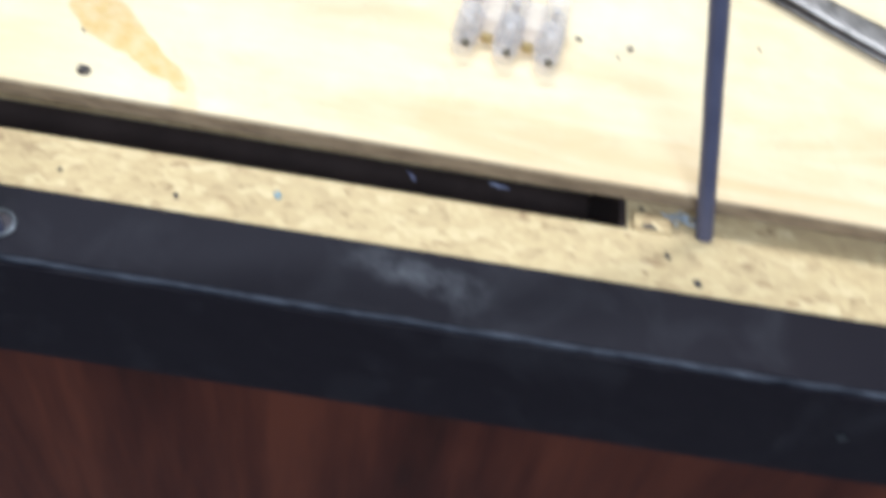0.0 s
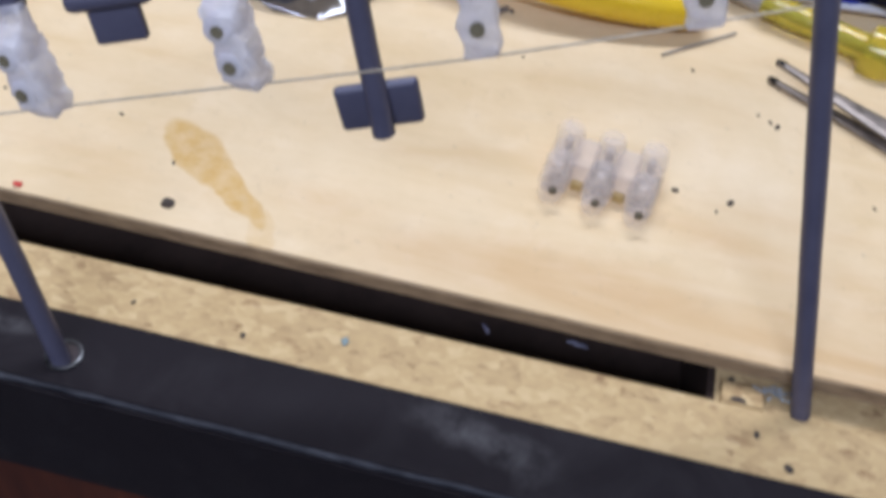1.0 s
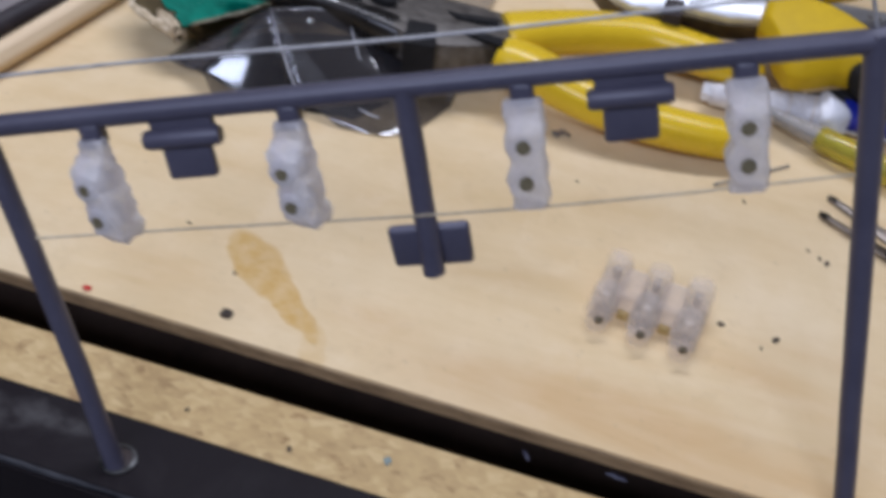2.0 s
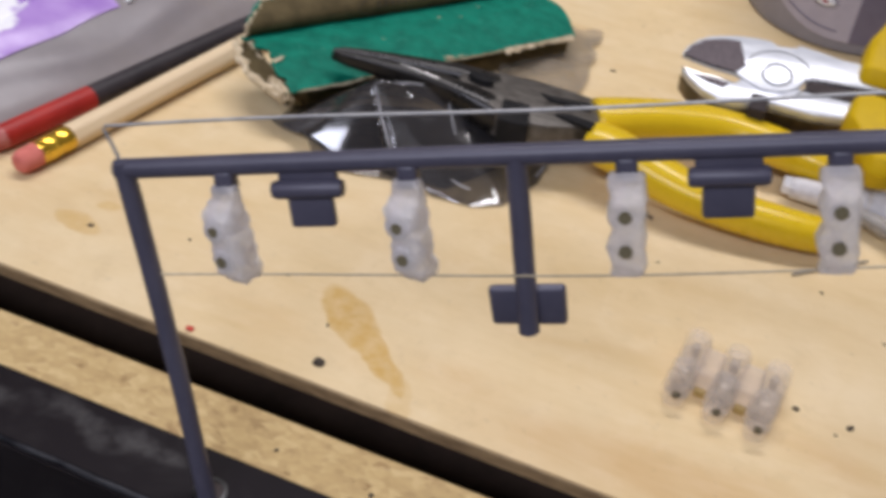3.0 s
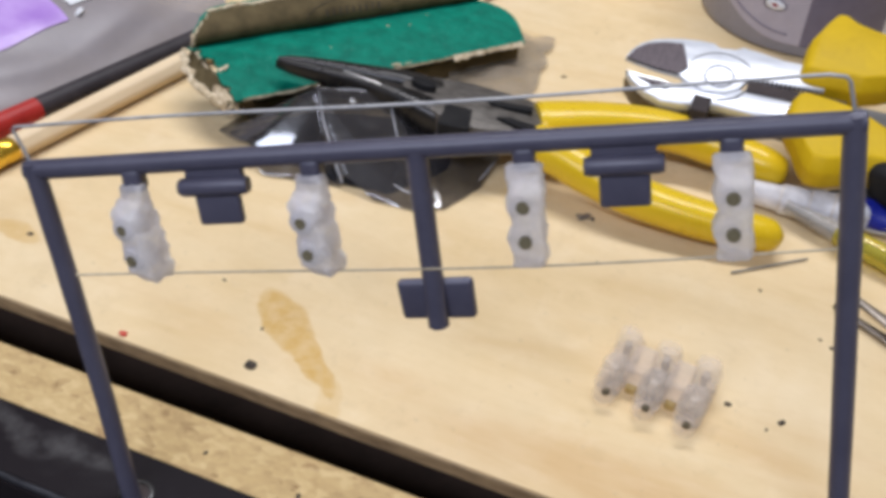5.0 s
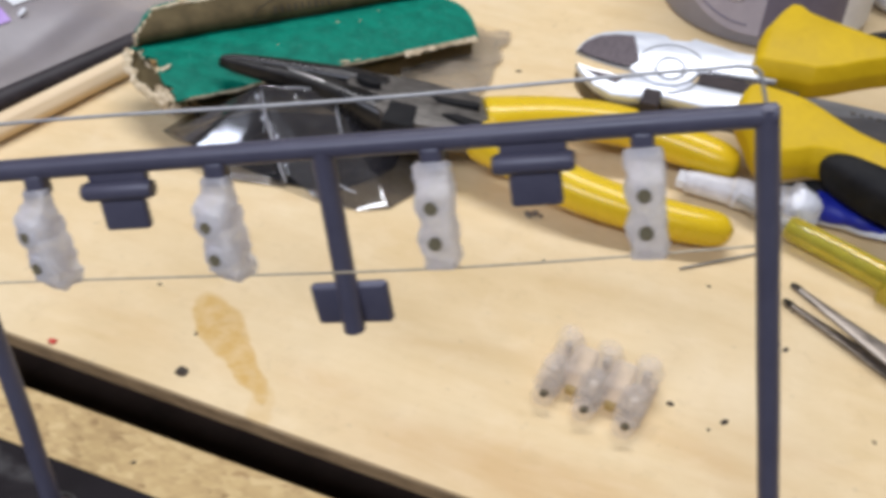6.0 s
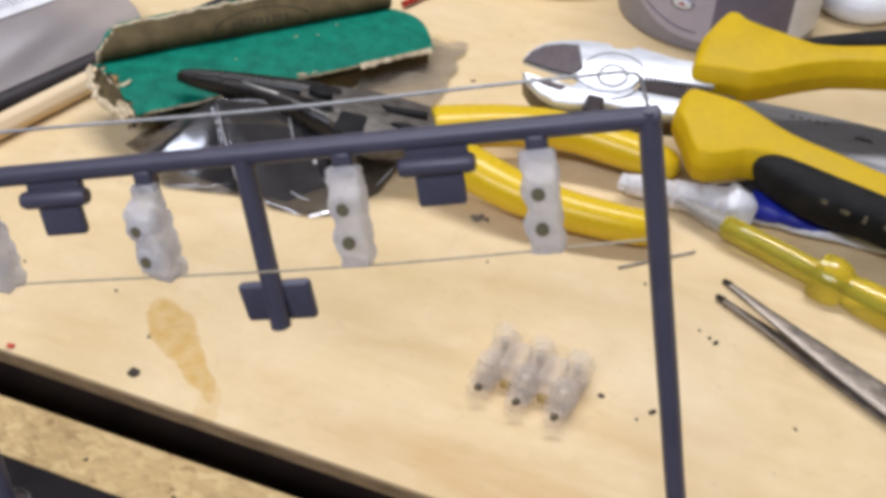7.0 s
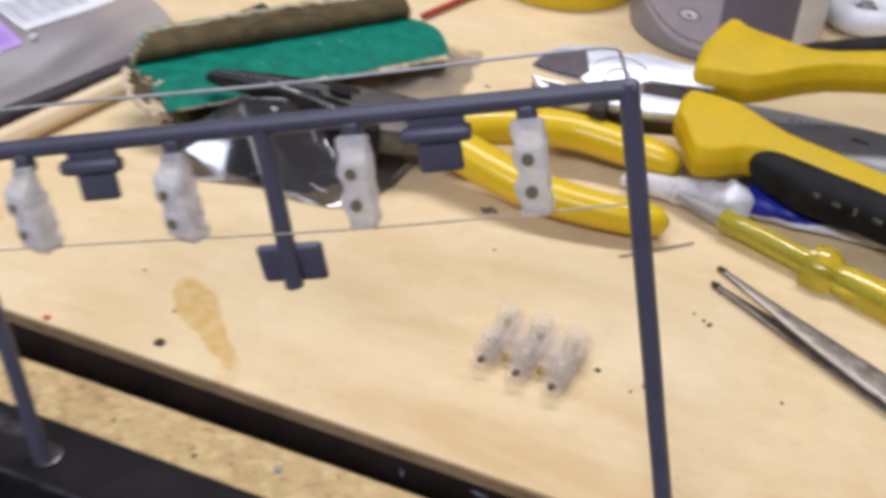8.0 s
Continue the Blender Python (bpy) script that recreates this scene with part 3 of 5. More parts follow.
def workbench():
    bench = thing("workbench", "workbench with a raw chipboard top and black painted front edging", "workbench", at=BENCH)
    part("chipboard_strip", box(-0.9, 0.9, 0.0106, 0.0253, -0.040, -0.0070, 0.0003, 1), CHIP, bench, "pale raw chipboard with coarse flakes")
    part("slot_filler", box(0.121, 0.9, 0.0255, 0.060, -0.040, -0.0085, 0.0004, 1), CHIP, bench, "chipboard filling the slot's end")
    # Thin dark plate paints the shade over the filler's end face.
    part("slot_end_shade", box(0.1195, 0.1209, 0.0256, 0.060, -0.040, -0.0090), SLOT_SHADE, bench)
    part("rear_board", box(-0.9, 0.9, 0.0640, 0.80, -0.040, -0.0046), CHIP, bench)
    part("slot_bottom", box(-0.9, 0.9, 0.0253, 0.0640, -0.048, -0.0402), SLOT_SHADE, bench, "slot floor coloured dark for the shade between the boards")
    edging = part("front_edging", box(-0.9, 0.9, -0.0058, 0.0104, -0.040, -0.0068), PAINT, bench, "dusty black painted edging")
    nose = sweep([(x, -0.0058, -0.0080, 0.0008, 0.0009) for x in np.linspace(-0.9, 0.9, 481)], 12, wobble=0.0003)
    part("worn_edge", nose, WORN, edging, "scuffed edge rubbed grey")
    part("front_face", box(-0.9, 0.9, -0.0071, -0.0059, -0.040, -0.0085), PAINT, edging)
    socket = ring(0.0036, 0.0029, -0.0070, -0.0063, 36)
    bmesh.ops.translate(socket, verts=socket.verts, vec=(-0.0016, 0.0006, 0))
    part("post_socket", socket, TIN, bench, "thin bright metal ring round the post hole")
    hole = lathe([(0.0028, -0.0074), (0.0028, -0.0066)], 30)
    bmesh.ops.translate(hole, verts=hole.verts, vec=(-0.0016, 0.0006, 0))
    part("post_hole", hole, SLOT, bench)
    part("nail_head", lathe([(0.0011, -0.0001), (0.0011, 0.0003), (0.0006, 0.0005)], 12), TIN, bench).matrix_local = pose(0.1686, -0.0073, -0.0225, 90, 0, 0)
    panel = part("front_panel", box(-0.9, 0.9, -0.0045, 0.012, -0.86, -0.0402), VENEER, bench, "reddish brown wood-grain panel with upright grain")
    for x in (-0.86, 0.86):
        part("leg", box(x - 0.03, x + 0.03, 0.70, 0.76, FLOOR_Z, -0.040, 0.002), VENEER, bench)
        part("leg", box(x - 0.03, x + 0.03, 0.014, 0.074, FLOOR_Z, -0.0485, 0.002), VENEER, bench)
    return bench


def plywood_board():
    board = thing("plywood_board", "pale plywood board, stained and speckled, lying on the bench", "board", at=pose(0, 0, 0, 0, 0, -11.4))
    part("face_veneer", box(-0.85, 0.85, 0.0323, 0.78, -0.0013, 0.0, 0.00035, 2), PLY, board, "pale birch veneer, brown glue stain, front margin darkened for fading light")
    part("core", box(-0.85, 0.85, 0.0326, 0.78, -0.0030, -0.0013), PLY_CORE, board, "darker core ply showing at the edge")
    part("back_veneer", box(-0.85, 0.85, 0.0324, 0.78, -0.0045, -0.0030), PLY_EDGE, board)
    part("edge_band", box(-0.85, 0.85, 0.0319, 0.0324, -0.0042, -0.0006, 0.0002, 1), PLY_EDGE, board, "grubby cut edge")


def ceiling_light():
    lamp = thing("ceiling_light", "white strip light fitting hung under the ceiling", "light", at=pose(0.0, 0.50, 1.29))
    part("housing", box(-0.62, 0.62, -0.05, 0.05, 0.02, 0.07, 0.006), WHITE_PLASTIC, lamp)
    part("bracket", box(-0.45, -0.43, -0.01, 0.01, 0.07, 0.21), STEEL, lamp)
    part("bracket", box(0.43, 0.45, -0.01, 0.01, 0.07, 0.21), STEEL, lamp)


# ---- the gantry ----
ACROSS = Vector((0.135, 0.007, 0.030)).normalized()
UPWARD = Vector((-0.233, 0.197, 0.952))
UPWARD = (UPWARD - ACROSS * UPWARD.dot(ACROSS)).normalized()
FORWARD = ACROSS.cross(UPWARD)
GANTRY = Matrix((ACROSS, UPWARD, FORWARD)).transposed().to_4x4()
GANTRY.translation = (-0.018, 0.014, 0.0622)
SPAN, ROD = 0.1380, 0.00186


def hung_block(parent, along, turn, lean=0.0, broken=False):
    """One pole cut from a connector strip, pushed onto a stub."""
    spin = pose(along, -0.0030, 0.0010, 0, 0, lean) @ pose(0, 0, 0, 0, turn, 0)
    if broken:
        rows = [(0, -0.0002, 0.0002, 0.0026, 0.0014), (0, -0.0010, 0.0002, 0.0032, 0.0017), (0, -0.0030, 0.0004, 0.0034, 0.0020), (-0.0003, -0.0046, 0.0008, 0.0035, 0.0032), (-0.0007, -0.0062, 0.0010, 0.0037, 0.0044),
                (-0.0002, -0.0090, 0.0010, 0.0033, 0.0039), (0.0003, -0.0120, 0.0010, 0.0036, 0.0044), (0.0004, -0.0150, 0.0008, 0.0038, 0.0042), (0.0004, -0.0176, 0.0006, 0.0036, 0.0036), (0.0003, -0.0186, 0.0005, 0.0028, 0.0026)]
    else:
        rows = [(0, -0.0002, 0.0002, 0.0028, 0.0016), (0, -0.0008, 0.0003, 0.0033, 0.0019), (0, -0.0030, 0.0006, 0.0035, 0.0026), (0, -0.0058, 0.0010, 0.0036, 0.0043), (0, -0.0090, 0.0010, 0.0034, 0.0040), (0, -0.0124, 0.0010, 0.0036, 0.0043),
                (0, -0.0155, 0.0008, 0.0036, 0.0041), (0, -0.0182, 0.0006, 0.0035, 0.0036), (0, -0.0188, 0.0005, 0.0030, 0.0030)]
    slim, deep = (0.80, 0.78) if broken else (0.88, 0.68)
    rows = [(x, y * (0.955 if broken else 0.915), z, w * slim, d * deep) for x, y, z, w, d in rows]
    bm = sweep([tuple(r) for r in smooth_line(rows, 40)], 32, 5.0)
    for v in bm.verts:
        v.co += noise.noise_vector(v.co * 420) * (0.0009 if broken else 0.00042) * min(1.0, max(0.0, (-v.co.y - 0.003) / 0.003))
    if not broken:
        for v in bm.verts:
            if v.co.x < 0:
                v.co.x *= 1 - 0.13 * (1 - math.cos(math.tau * (v.co.y + 0.0065) / 0.0061)) * min(1.0, max(0.0, (-v.co.y - 0.002) / 0.002))
    if broken:
        for y, dx in ((-0.0076, -0.0008), (-0.0134, -0.0004)):
            sweep([(dx, y, z, r, r) for z, r in ((0.0, 0.0025), (0.0036, 0.0024), (0.0042, 0.0021), (0.0044, 0.0016))], 20, up=(0, 1, 0), bm=bm, wobble=0.0004)
    for v in bm.verts:
        v.co += noise.noise_vector(v.co * 1100 + Vector((along * 900, 0, 0))) * 0.00026
    body = part("terminal_block", bm, MILKY, parent, "milky white plastic terminal block with two screw holes")
    body.matrix_local = spin
    for y in ((-0.0076, -0.0134) if broken else (-0.0065, -0.0126)):
        top, bore = (0.0047, 0.0010) if broken else (0.00425, 0.00112)
        screw = part("screw", lathe([(bore, 0.0030), (bore, top - 0.0001), (bore * 0.5, top)], 20), OLIVE_HOLE, body, "dark brass screw down the hole")
        screw.matrix_local = pose((-0.0008 if y > -0.01 else -0.0004) if broken else 0, y, 0)


def clip_tab(parent, along):
    bm = rod((along - 0.0063, -0.0044, 0.0012), (along + 0.0063, -0.0044, 0.0012), 0.0017, 18, ends=0.5)
    box(along - 0.0052, along + 0.0052, -0.0040, 0.0, -0.0010, 0.0010, 0.0004, 2, bm)
    box(along - 0.0041, along + 0.0041, -0.0117, -0.0040, -0.0005, 0.0014, 0.0007, 3, bm)
    part("clip_tab", bm, GREY, parent)


def gantry():
    g = thing("gantry", "blue-grey plastic rod gantry with hanging terminal blocks, leaning in the bench", "model gantry", at=GANTRY)
    bow = [(0.0007 * math.sin(math.pi * k / 24), -0.084 + 0.0854 * k / 24, 0.0, ROD, ROD) for k in range(25)]
    part("post", sweep(bow, 22, wobble=0.00012), GREY, g, "slim grey post set in the socket")
    part("post", rod((SPAN, -0.1045, 0), (SPAN, 0.0014, 0), ROD, 22, wobble=0.00012), GREY, g, "slim grey post standing on the chipboard")
    part("crossbar", rod((-0.0016, 0, 0), (SPAN + 0.0016, 0, 0), ROD, 22, wobble=0.00012), GREY, g)
    for a, turn, lean, broken in ((0.0190, -20, 0, True), (0.0517, -14, -1, True), (0.0877, -3, -1, False), (0.1200, -2, 0, False)):
        part("stub", box(a - 0.0018, a + 0.0018, -0.0050, -0.0006, -0.0016, 0.0019, 0.0009, 3), GREY, g)
        hung_block(g, a, turn, lean, broken)
    for a in (0.0340, 0.1035):
        clip_tab(g, a)
    lever = part("lever", rod((0.0700, -0.0332, 0.0002), (0.0700, 0, 0), ROD, 20, wobble=0.0001), GREY, g)
    paddle = box(0.0632, 0.0768, -0.0326, -0.0244, -0.0024, -0.0004, 0.0009, 3)
    for v in paddle.verts:
        v.co += noise.noise_vector(v.co * 300) * 0.0003
    bmesh.ops.rotate(paddle, verts=paddle.verts, cent=(0.07, -0.0284, -0.0006), matrix=Matrix.Rotation(radians(8), 3, "X"))
    part("paddle", paddle, GREY, lever, "flat paddle at the lever's foot")
    up = [(0, 0, 0), (-0.0010, 0.004, -0.0002), (-0.0022, 0.0073, -0.0005), (-0.0017, 0.0079, -0.0005)]
    over = [(a, 0.0079 - 0.0007 * a / SPAN + 0.0003 * math.sin(a * 60), -0.0004) for a in np.linspace(0.001, SPAN - 0.004, 12)]
    down = [(SPAN - 0.0016, 0.0071, -0.0002), (SPAN - 0.0010, 0.0064, 0), (SPAN - 0.0004, 0.003, 0), (SPAN, 0, 0)]
    part("wire_hoop", sweep([(*p, 0.00031, 0.00031) for p in up + over + down], 10, up=(0, 0, 1)), WIRE, g, "thin grey wire bent over the crossbar")
    low = [(a, -0.0209 + 0.0003 * math.sin(a * 50), 0.0022 * math.sin(math.pi * a / SPAN)) for a in np.linspace(0.0, SPAN, 16)]
    part("tie_wire", sweep([(*p, 0.00022, 0.00022) for p in low], 8, up=(0, 0, 1)), CORD, g, "fine pale wire stretched between the posts")


# ---- things on the board ----
def connector_strip():
    """A three-pole connector strip lying with its wire holes towards the bench front."""
    strip = thing("connector_strip", "frosted three-pole plastic connector strip lying on the plywood", "connector", at=pose(0.1006, 0.0452, 0, 0, 0, -17.5))
    for k in (-1, 0, 1):
        x = k * 0.0094
        bm = sweep([(x, y, 0.0042, r, r) for y, r in ((-0.0008, 0.0026), (-0.0004, 0.0032), (0.004, 0.0034), (0.008, 0.0033), (0.0125, 0.0033), (0.0166, 0.0031), (0.0172, 0.0026))], 20)
        for y, top in ((0.0040, 0.0088), (0.0125, 0.0108)):
            tower = lathe([(0.0030, 0.003), (0.0030, top - 0.0014), (0.0026, top - 0.0004), (0.0014, top), (0.0004, top + 0.0001)], 20)
            bmesh.ops.translate(tower, verts=tower.verts, vec=(x, y, 0))
            mesh = bpy.data.meshes.new("t")
            tower.to_mesh(mesh)
            tower.free()
            bm.from_mesh(mesh)
            bpy.data.meshes.remove(mesh)
        box(x - 0.0028, x + 0.0028, 0.001, 0.016, 0.0005, 0.0040, 0.0008, 2, bm)
        pole = part("pole", bm, FROST, strip)
        bore = sweep([(x + 0.0007, y, 0.0050, r, r * 0.65) for y, r in ((-0.0041, 0.0008), (-0.0034, 0.0010), (-0.0026, 0.0008))], 12, 1.6)
        part("wire_entry", bore, HOLE, pole, "dark wire entry")
        part("nose", sweep([(x, y, 0.0024, r, r * 0.72) for y, r in ((-0.0037, 0.0012), (-0.0034, 0.0020), (-0.0024, 0.0026), (0.0, 0.0028))], 18), FROST, pole)
        for y, top in ((0.0040, 0.0062), (0.0125, 0.0070)):
            part("screw", lathe([(0.0010, -0.0030), (0.0010, 0.0), (0.0006, 0.0002)], 16), CLOUDY_SCREW, pole).matrix_local = pose(x, y, top)
    for k in (-0.5, 0.5):
        x = k * 0.0094
        part("rail", box(x - 0.0013, x + 0.0013, 0.0026, 0.0040, 0.0010, 0.0034, 0.0003, 1), RAIL, strip, "brassy bar seen between the poles")
        part("web", box(x - 0.0026, x + 0.0026, 0.0036, 0.0136, 0.0012, 0.0076, 0.0010, 3), WEB, strip)


def needle_pliers():
    p = thing("needle_nose_pliers", "black needle-nose pliers with yellow dipped handles, lying on a bag", "pliers", at=pose(0.0062, -0.0046, 0.0024, 0, 1.0, 1.9))
    # jaws: one on each side of the middle line
    for s in (1, -1):
        rows = [(-0.0195, 0.1476 + s * 0.0008, 0.0182, 0.0008, 0.0014), (-0.014, 0.1476 + s * 0.0014, 0.0180, 0.0015, 0.0022), (0.000, 0.1466 + s * 0.0023, 0.0176, 0.0024, 0.0030),
                (0.012, 0.1450 + s * 0.0034, 0.0168, 0.0032, 0.0040), (0.020, 0.1438 + s * 0.0048, 0.0160, 0.0037, 0.0046), (0.028, 0.1424 + s * 0.0056, 0.0148, 0.0046, 0.0048), (0.037, 0.1410 + s * 0.0054, 0.0126, 0.0056, 0.0048)]
        part("jaw", sweep([tuple(r) for r in smooth_line(rows, 26)], 16, 3.2), BLACK_STEEL, p, "tapered blackened steel jaw")
    eye = plate([(0.0040 * math.cos(a), 0.0019 * math.sin(a)) for a in np.linspace(0, 2 * math.pi, 17)[:-1]], -0.004, 0.0008, 0.0002, 1)
    part("jaw_eye", eye, BLACK_GRIP, p, "dark oval gap between the jaws").matrix_local = pose(0.0262, 0.1436, 0.0206, 0, 4.5, -12)
    joint = plate([(0.0200, 0.1385), (0.030, 0.1330), (0.037, 0.1275), (0.047, 0.1285), (0.056, 0.1320), (0.062, 0.1360), (0.0625, 0.1500), (0.052, 0.1522), (0.040, 0.1535), (0.029, 0.1525), (0.0185, 0.1500)], -0.0045, 0.0045, 0.0010)
    bmesh.ops.translate(joint, verts=joint.verts, vec=(-0.040, -0.140, 0.0))
    part("joint", joint, GREY_STEEL, p, "ground grey steel joint").matrix_local = pose(0.040, 0.140, 0.0137, 0, 4.5, 0)
    notch = plate([(0.0335, 0.1262), (0.0425, 0.1252), (0.0418, 0.1368), (0.0330, 0.1382)], 0.0090, 0.0187, 0.0003, 1)
    part("lap", notch, BLACK_GRIP, p, "dark lapped shoulder")
    for line in (((0.0440, 0.1455), (0.0470, 0.1420), (0.0590, 0.1412), (0.0590, 0.1440), (0.0480, 0.1446)), ((0.0490, 0.1350), (0.0600, 0.1300), (0.0610, 0.1335), (0.0530, 0.1362))):
        part("joint_gap", plate(line, 0.0172, 0.0184, 0.0002, 1), BLACK_GRIP, p, "dark gap between the lapped halves")
    # Bright steel strip draws the highlight along the jaw's ground edge.
    part("ground_edge_highlight", sweep([(0.002, 0.1442, 0.0206, 0.0004, 0.0003), (0.012, 0.1404, 0.0206, 0.0006, 0.0003), (0.022, 0.1372, 0.0196, 0.0007, 0.0003), (0.030, 0.1345, 0.0184, 0.0005, 0.0003)], 8), STEEL, p, "ground jaw edge, its highlight drawn as a bright strip")
    upper = [(0.0602, 0.1438, 0.0134, 0.0064, 0.0052), (0.0625, 0.1446, 0.0132, 0.0074, 0.0060), (0.075, 0.1492, 0.0128, 0.0071, 0.0062), (0.088, 0.1528, 0.0123, 0.0067, 0.0060), (0.102, 0.1542, 0.0114, 0.0063, 0.0058),
             (0.117, 0.1507, 0.0102, 0.0060, 0.0056), (0.1288, 0.1471, 0.0092, 0.0056, 0.0052), (0.1340, 0.1454, 0.0086, 0.0040, 0.0038), (0.1355, 0.1450, 0.0085, 0.0014, 0.0014)]
    part("handle", sweep([tuple(r) for r in smooth_line(upper, 44)], 20, 2.2), YELLOW_DIP, p, "glossy yellow vinyl-dipped handle")
    lower = [(0.0602, 0.1338, 0.0128, 0.0058, 0.0052), (0.0625, 0.1328, 0.0125, 0.0066, 0.0058), (0.069, 0.1300, 0.0120, 0.0067, 0.0060), (0.077, 0.1260, 0.0107, 0.0067, 0.0060), (0.089, 0.1206, 0.0091, 0.0063, 0.0056),
             (0.1035, 0.1172, 0.0077, 0.0058, 0.0053), (0.118, 0.1156, 0.0067, 0.0054, 0.0051), (0.1285, 0.1158, 0.0060, 0.0047, 0.0044), (0.1318, 0.1162, 0.0057, 0.0016, 0.0016)]
    part("handle", sweep([tuple(r) for r in smooth_line(lower, 44)], 20, 2.2), YELLOW_DIP, p, "glossy yellow vinyl-dipped handle")


def side_cutters():
    """Side cutters lying rolled towards the bench front; their own z points out of the jaws' flat face."""
    c = thing("side_cutters", "chrome side cutters with yellow and black handles over other tools", "cutters", at=pose(0.114, 0.172, 0.0285, 20.1, -0.3, -10.1))
    mm = 0.001

    def body(rows, count=30, seg=24, power=2.6):
        return sweep([tuple(r) for r in smooth_line([[v * mm for v in row] for row in rows], count)], seg, power)

    def flat(outline, z0, z1, bevel, seg=2):
        return plate([(x * mm, y * mm) for x, y in outline], z0 * mm, z1 * mm, bevel * mm, seg)

    up = [(-28.4, -7.4), (-27.6, -3.6), (-25.4, 0.2), (-22.1, 3.0), (-18, 4.7), (-13.5, 6.0), (-8, 6.8), (-3.7, 6.8), (-1.8, 5.4), (3.2, 6.2), (4.7, 7.8), (10.5, 7.0), (17.7, 5.8), (24, 6.0), (31, 6.4), (31, -2.8), (9.1, -5.6), (7.6, -9.5), (3.5, -12.8),
          (-2.5, -13.6), (-7.5, -11.6), (-11.1, -9.6), (-18, -9.1), (-25, -8.0)]
    part("jaw", flat(up, -2.0, 0.0, 0.6), CHROME, c, "bright chromed upper jaw")
    low = [(-27.3, -11.4), (-21, -12.2), (-16.1, -12.2), (-10.9, -12.8), (-7, -8), (2, -7), (9.5, -9.6), (23, -9.4), (31, -8), (31, -17), (21.3, -16.5), (13.8, -17.9), (4, -17.5), (-2.0, -17.2), (-2.8, -18.6), (-8, -20.2), (-13.8, -20.8), (-19.3, -18.6), (-24.3, -14.9)]
    jaw = part("jaw", flat(low, -4.2, -0.7, 0.8), CHROME, c, "bright chromed lower jaw")
    part("jaw_side", flat(low, -11.0, -4.22, 0.3, 1), SIDE_REFLECTION, jaw, "chrome jaw side with its dark brown reflection as colour")
    facet = [(-28.0, -7.3), (-26.2, -2.4), (-23.2, 0.8), (-18, 2.9), (-12.8, 3.7), (-8.7, -6.0), (-11.1, -9.5), (-17.8, -9.1), (-25.0, -8.0)]
    part("blade", flat(facet, -0.6, 0.25, 0.25, 1), BLADE, c, "dark ground cutting bevel")
    facet = [(-24.6, -13.3), (-17, -13.2), (-12.0, -13.6), (-13.2, -16.2), (-18, -15.4)]
    part("blade", flat(facet, -1.4, -0.5, 0.25, 1), BLADE, c, "ground cutting edge")
    part("jaw_edge", flat([(-27.0, -11.6), (-21, -12.4), (-16.2, -12.4), (-11.2, -13.0), (-16.5, -13.2), (-24.8, -13.2)], -1.2, -0.45, 0.1, 1), STEEL, c, "thin bright cutting edge")
    part("pivot", lathe([(0.0041, -0.0004), (0.0041, 0.0001), (0.0038, 0.0003), (0.0031, 0.0003)], 40), CHROME, c, "round chromed rivet").matrix_local = pose(0.0006, -0.0065, 0.0)
    part("pivot_groove", ring(0.0047, 0.0042, -0.0004, 0.0001, 48), SCORED, c, "fine groove round the rivet").matrix_local = pose(0.0006, -0.0065, 0.0)
    part("joint_line", sweep([((0.6 + 10.2 * math.cos(a)) * mm, (-6.5 + 9.6 * math.sin(a)) * mm, 0.0001, 0.00024, 0.00015) for a in np.linspace(0.55, 2.75, 22)], 6), SCORED, c)
    part("joint_line", sweep([((0.6 + 9.0 * math.cos(a)) * mm, (-6.5 + 9.0 * math.sin(a)) * mm, -0.0004, 0.00026, 0.0002) for a in np.linspace(-1.45, -0.25, 14)], 6), SCORED, c)
    part("stop_lug", box(-0.0048, 0.0006, -0.0220, -0.0156, -0.0130, 0.0002, 0.0006), SLOT, c, "dark lug under the lower jaw")
    spring = box(0.0092, 0.038, -0.0096, -0.0050, -0.0058, -0.0003, 0.0005)
    for k in range(15):
        box((10.5 + 1.3 * k) * mm, (11.2 + 1.3 * k) * mm, -0.0052, -0.0041, -0.0040, 0.0002, bm=spring)
    part("spring", spring, SLOT, c, "black serrated return spring in the slot")
    upper = [(23.0, 0.0, 13.0, -6, 0.6), (24.0, -1.6, 16.6, -6.4, 3.2), (25.8, -2.0, 20.4, -6.6, 4), (27.6, -2.4, 25.4, -7.4, 4), (29.8, -2.3, 29.4, -8.4, 4), (32.2, -2.0, 29.6, -9, 4), (35.4, -1.8, 27.2, -9, 4), (40.6, -1.8, 25.6, -9, 4), (46.6, 0.8, 24.2, -9, 4), (52, 4.2, 22.8, -9, 4), (57, 7.0, 22.0, -9, 3.8), (64, 10.2, 23.2, -9, 3.6), (72, 12.2, 25.6, -9, 3.4), (80, 13.8, 27.8, -9, 3.4),
             (100, 19, 33, -10, 2), (122, 26, 39, -11, 1), (130, 29, 38, -10, 0)]
    handle = part("handle", loft([[v * mm for v in r] for r in upper], 0.0036, 0.0007), YELLOW, c, "moulded yellow handle")
    part("grip", body([(50.5, 20.0, -3, 1.2, 3), (54, 21.0, -3, 2.6, 5), (62, 23.4, -3, 3.6, 5.8), (76, 28.4, -3, 4.6, 6), (98, 37.0, -4, 5, 6), (118, 44, -5, 4.6, 6), (126, 46, -5, 2, 3)], 30), BLACK_GRIP, handle, "black rubber inlay")
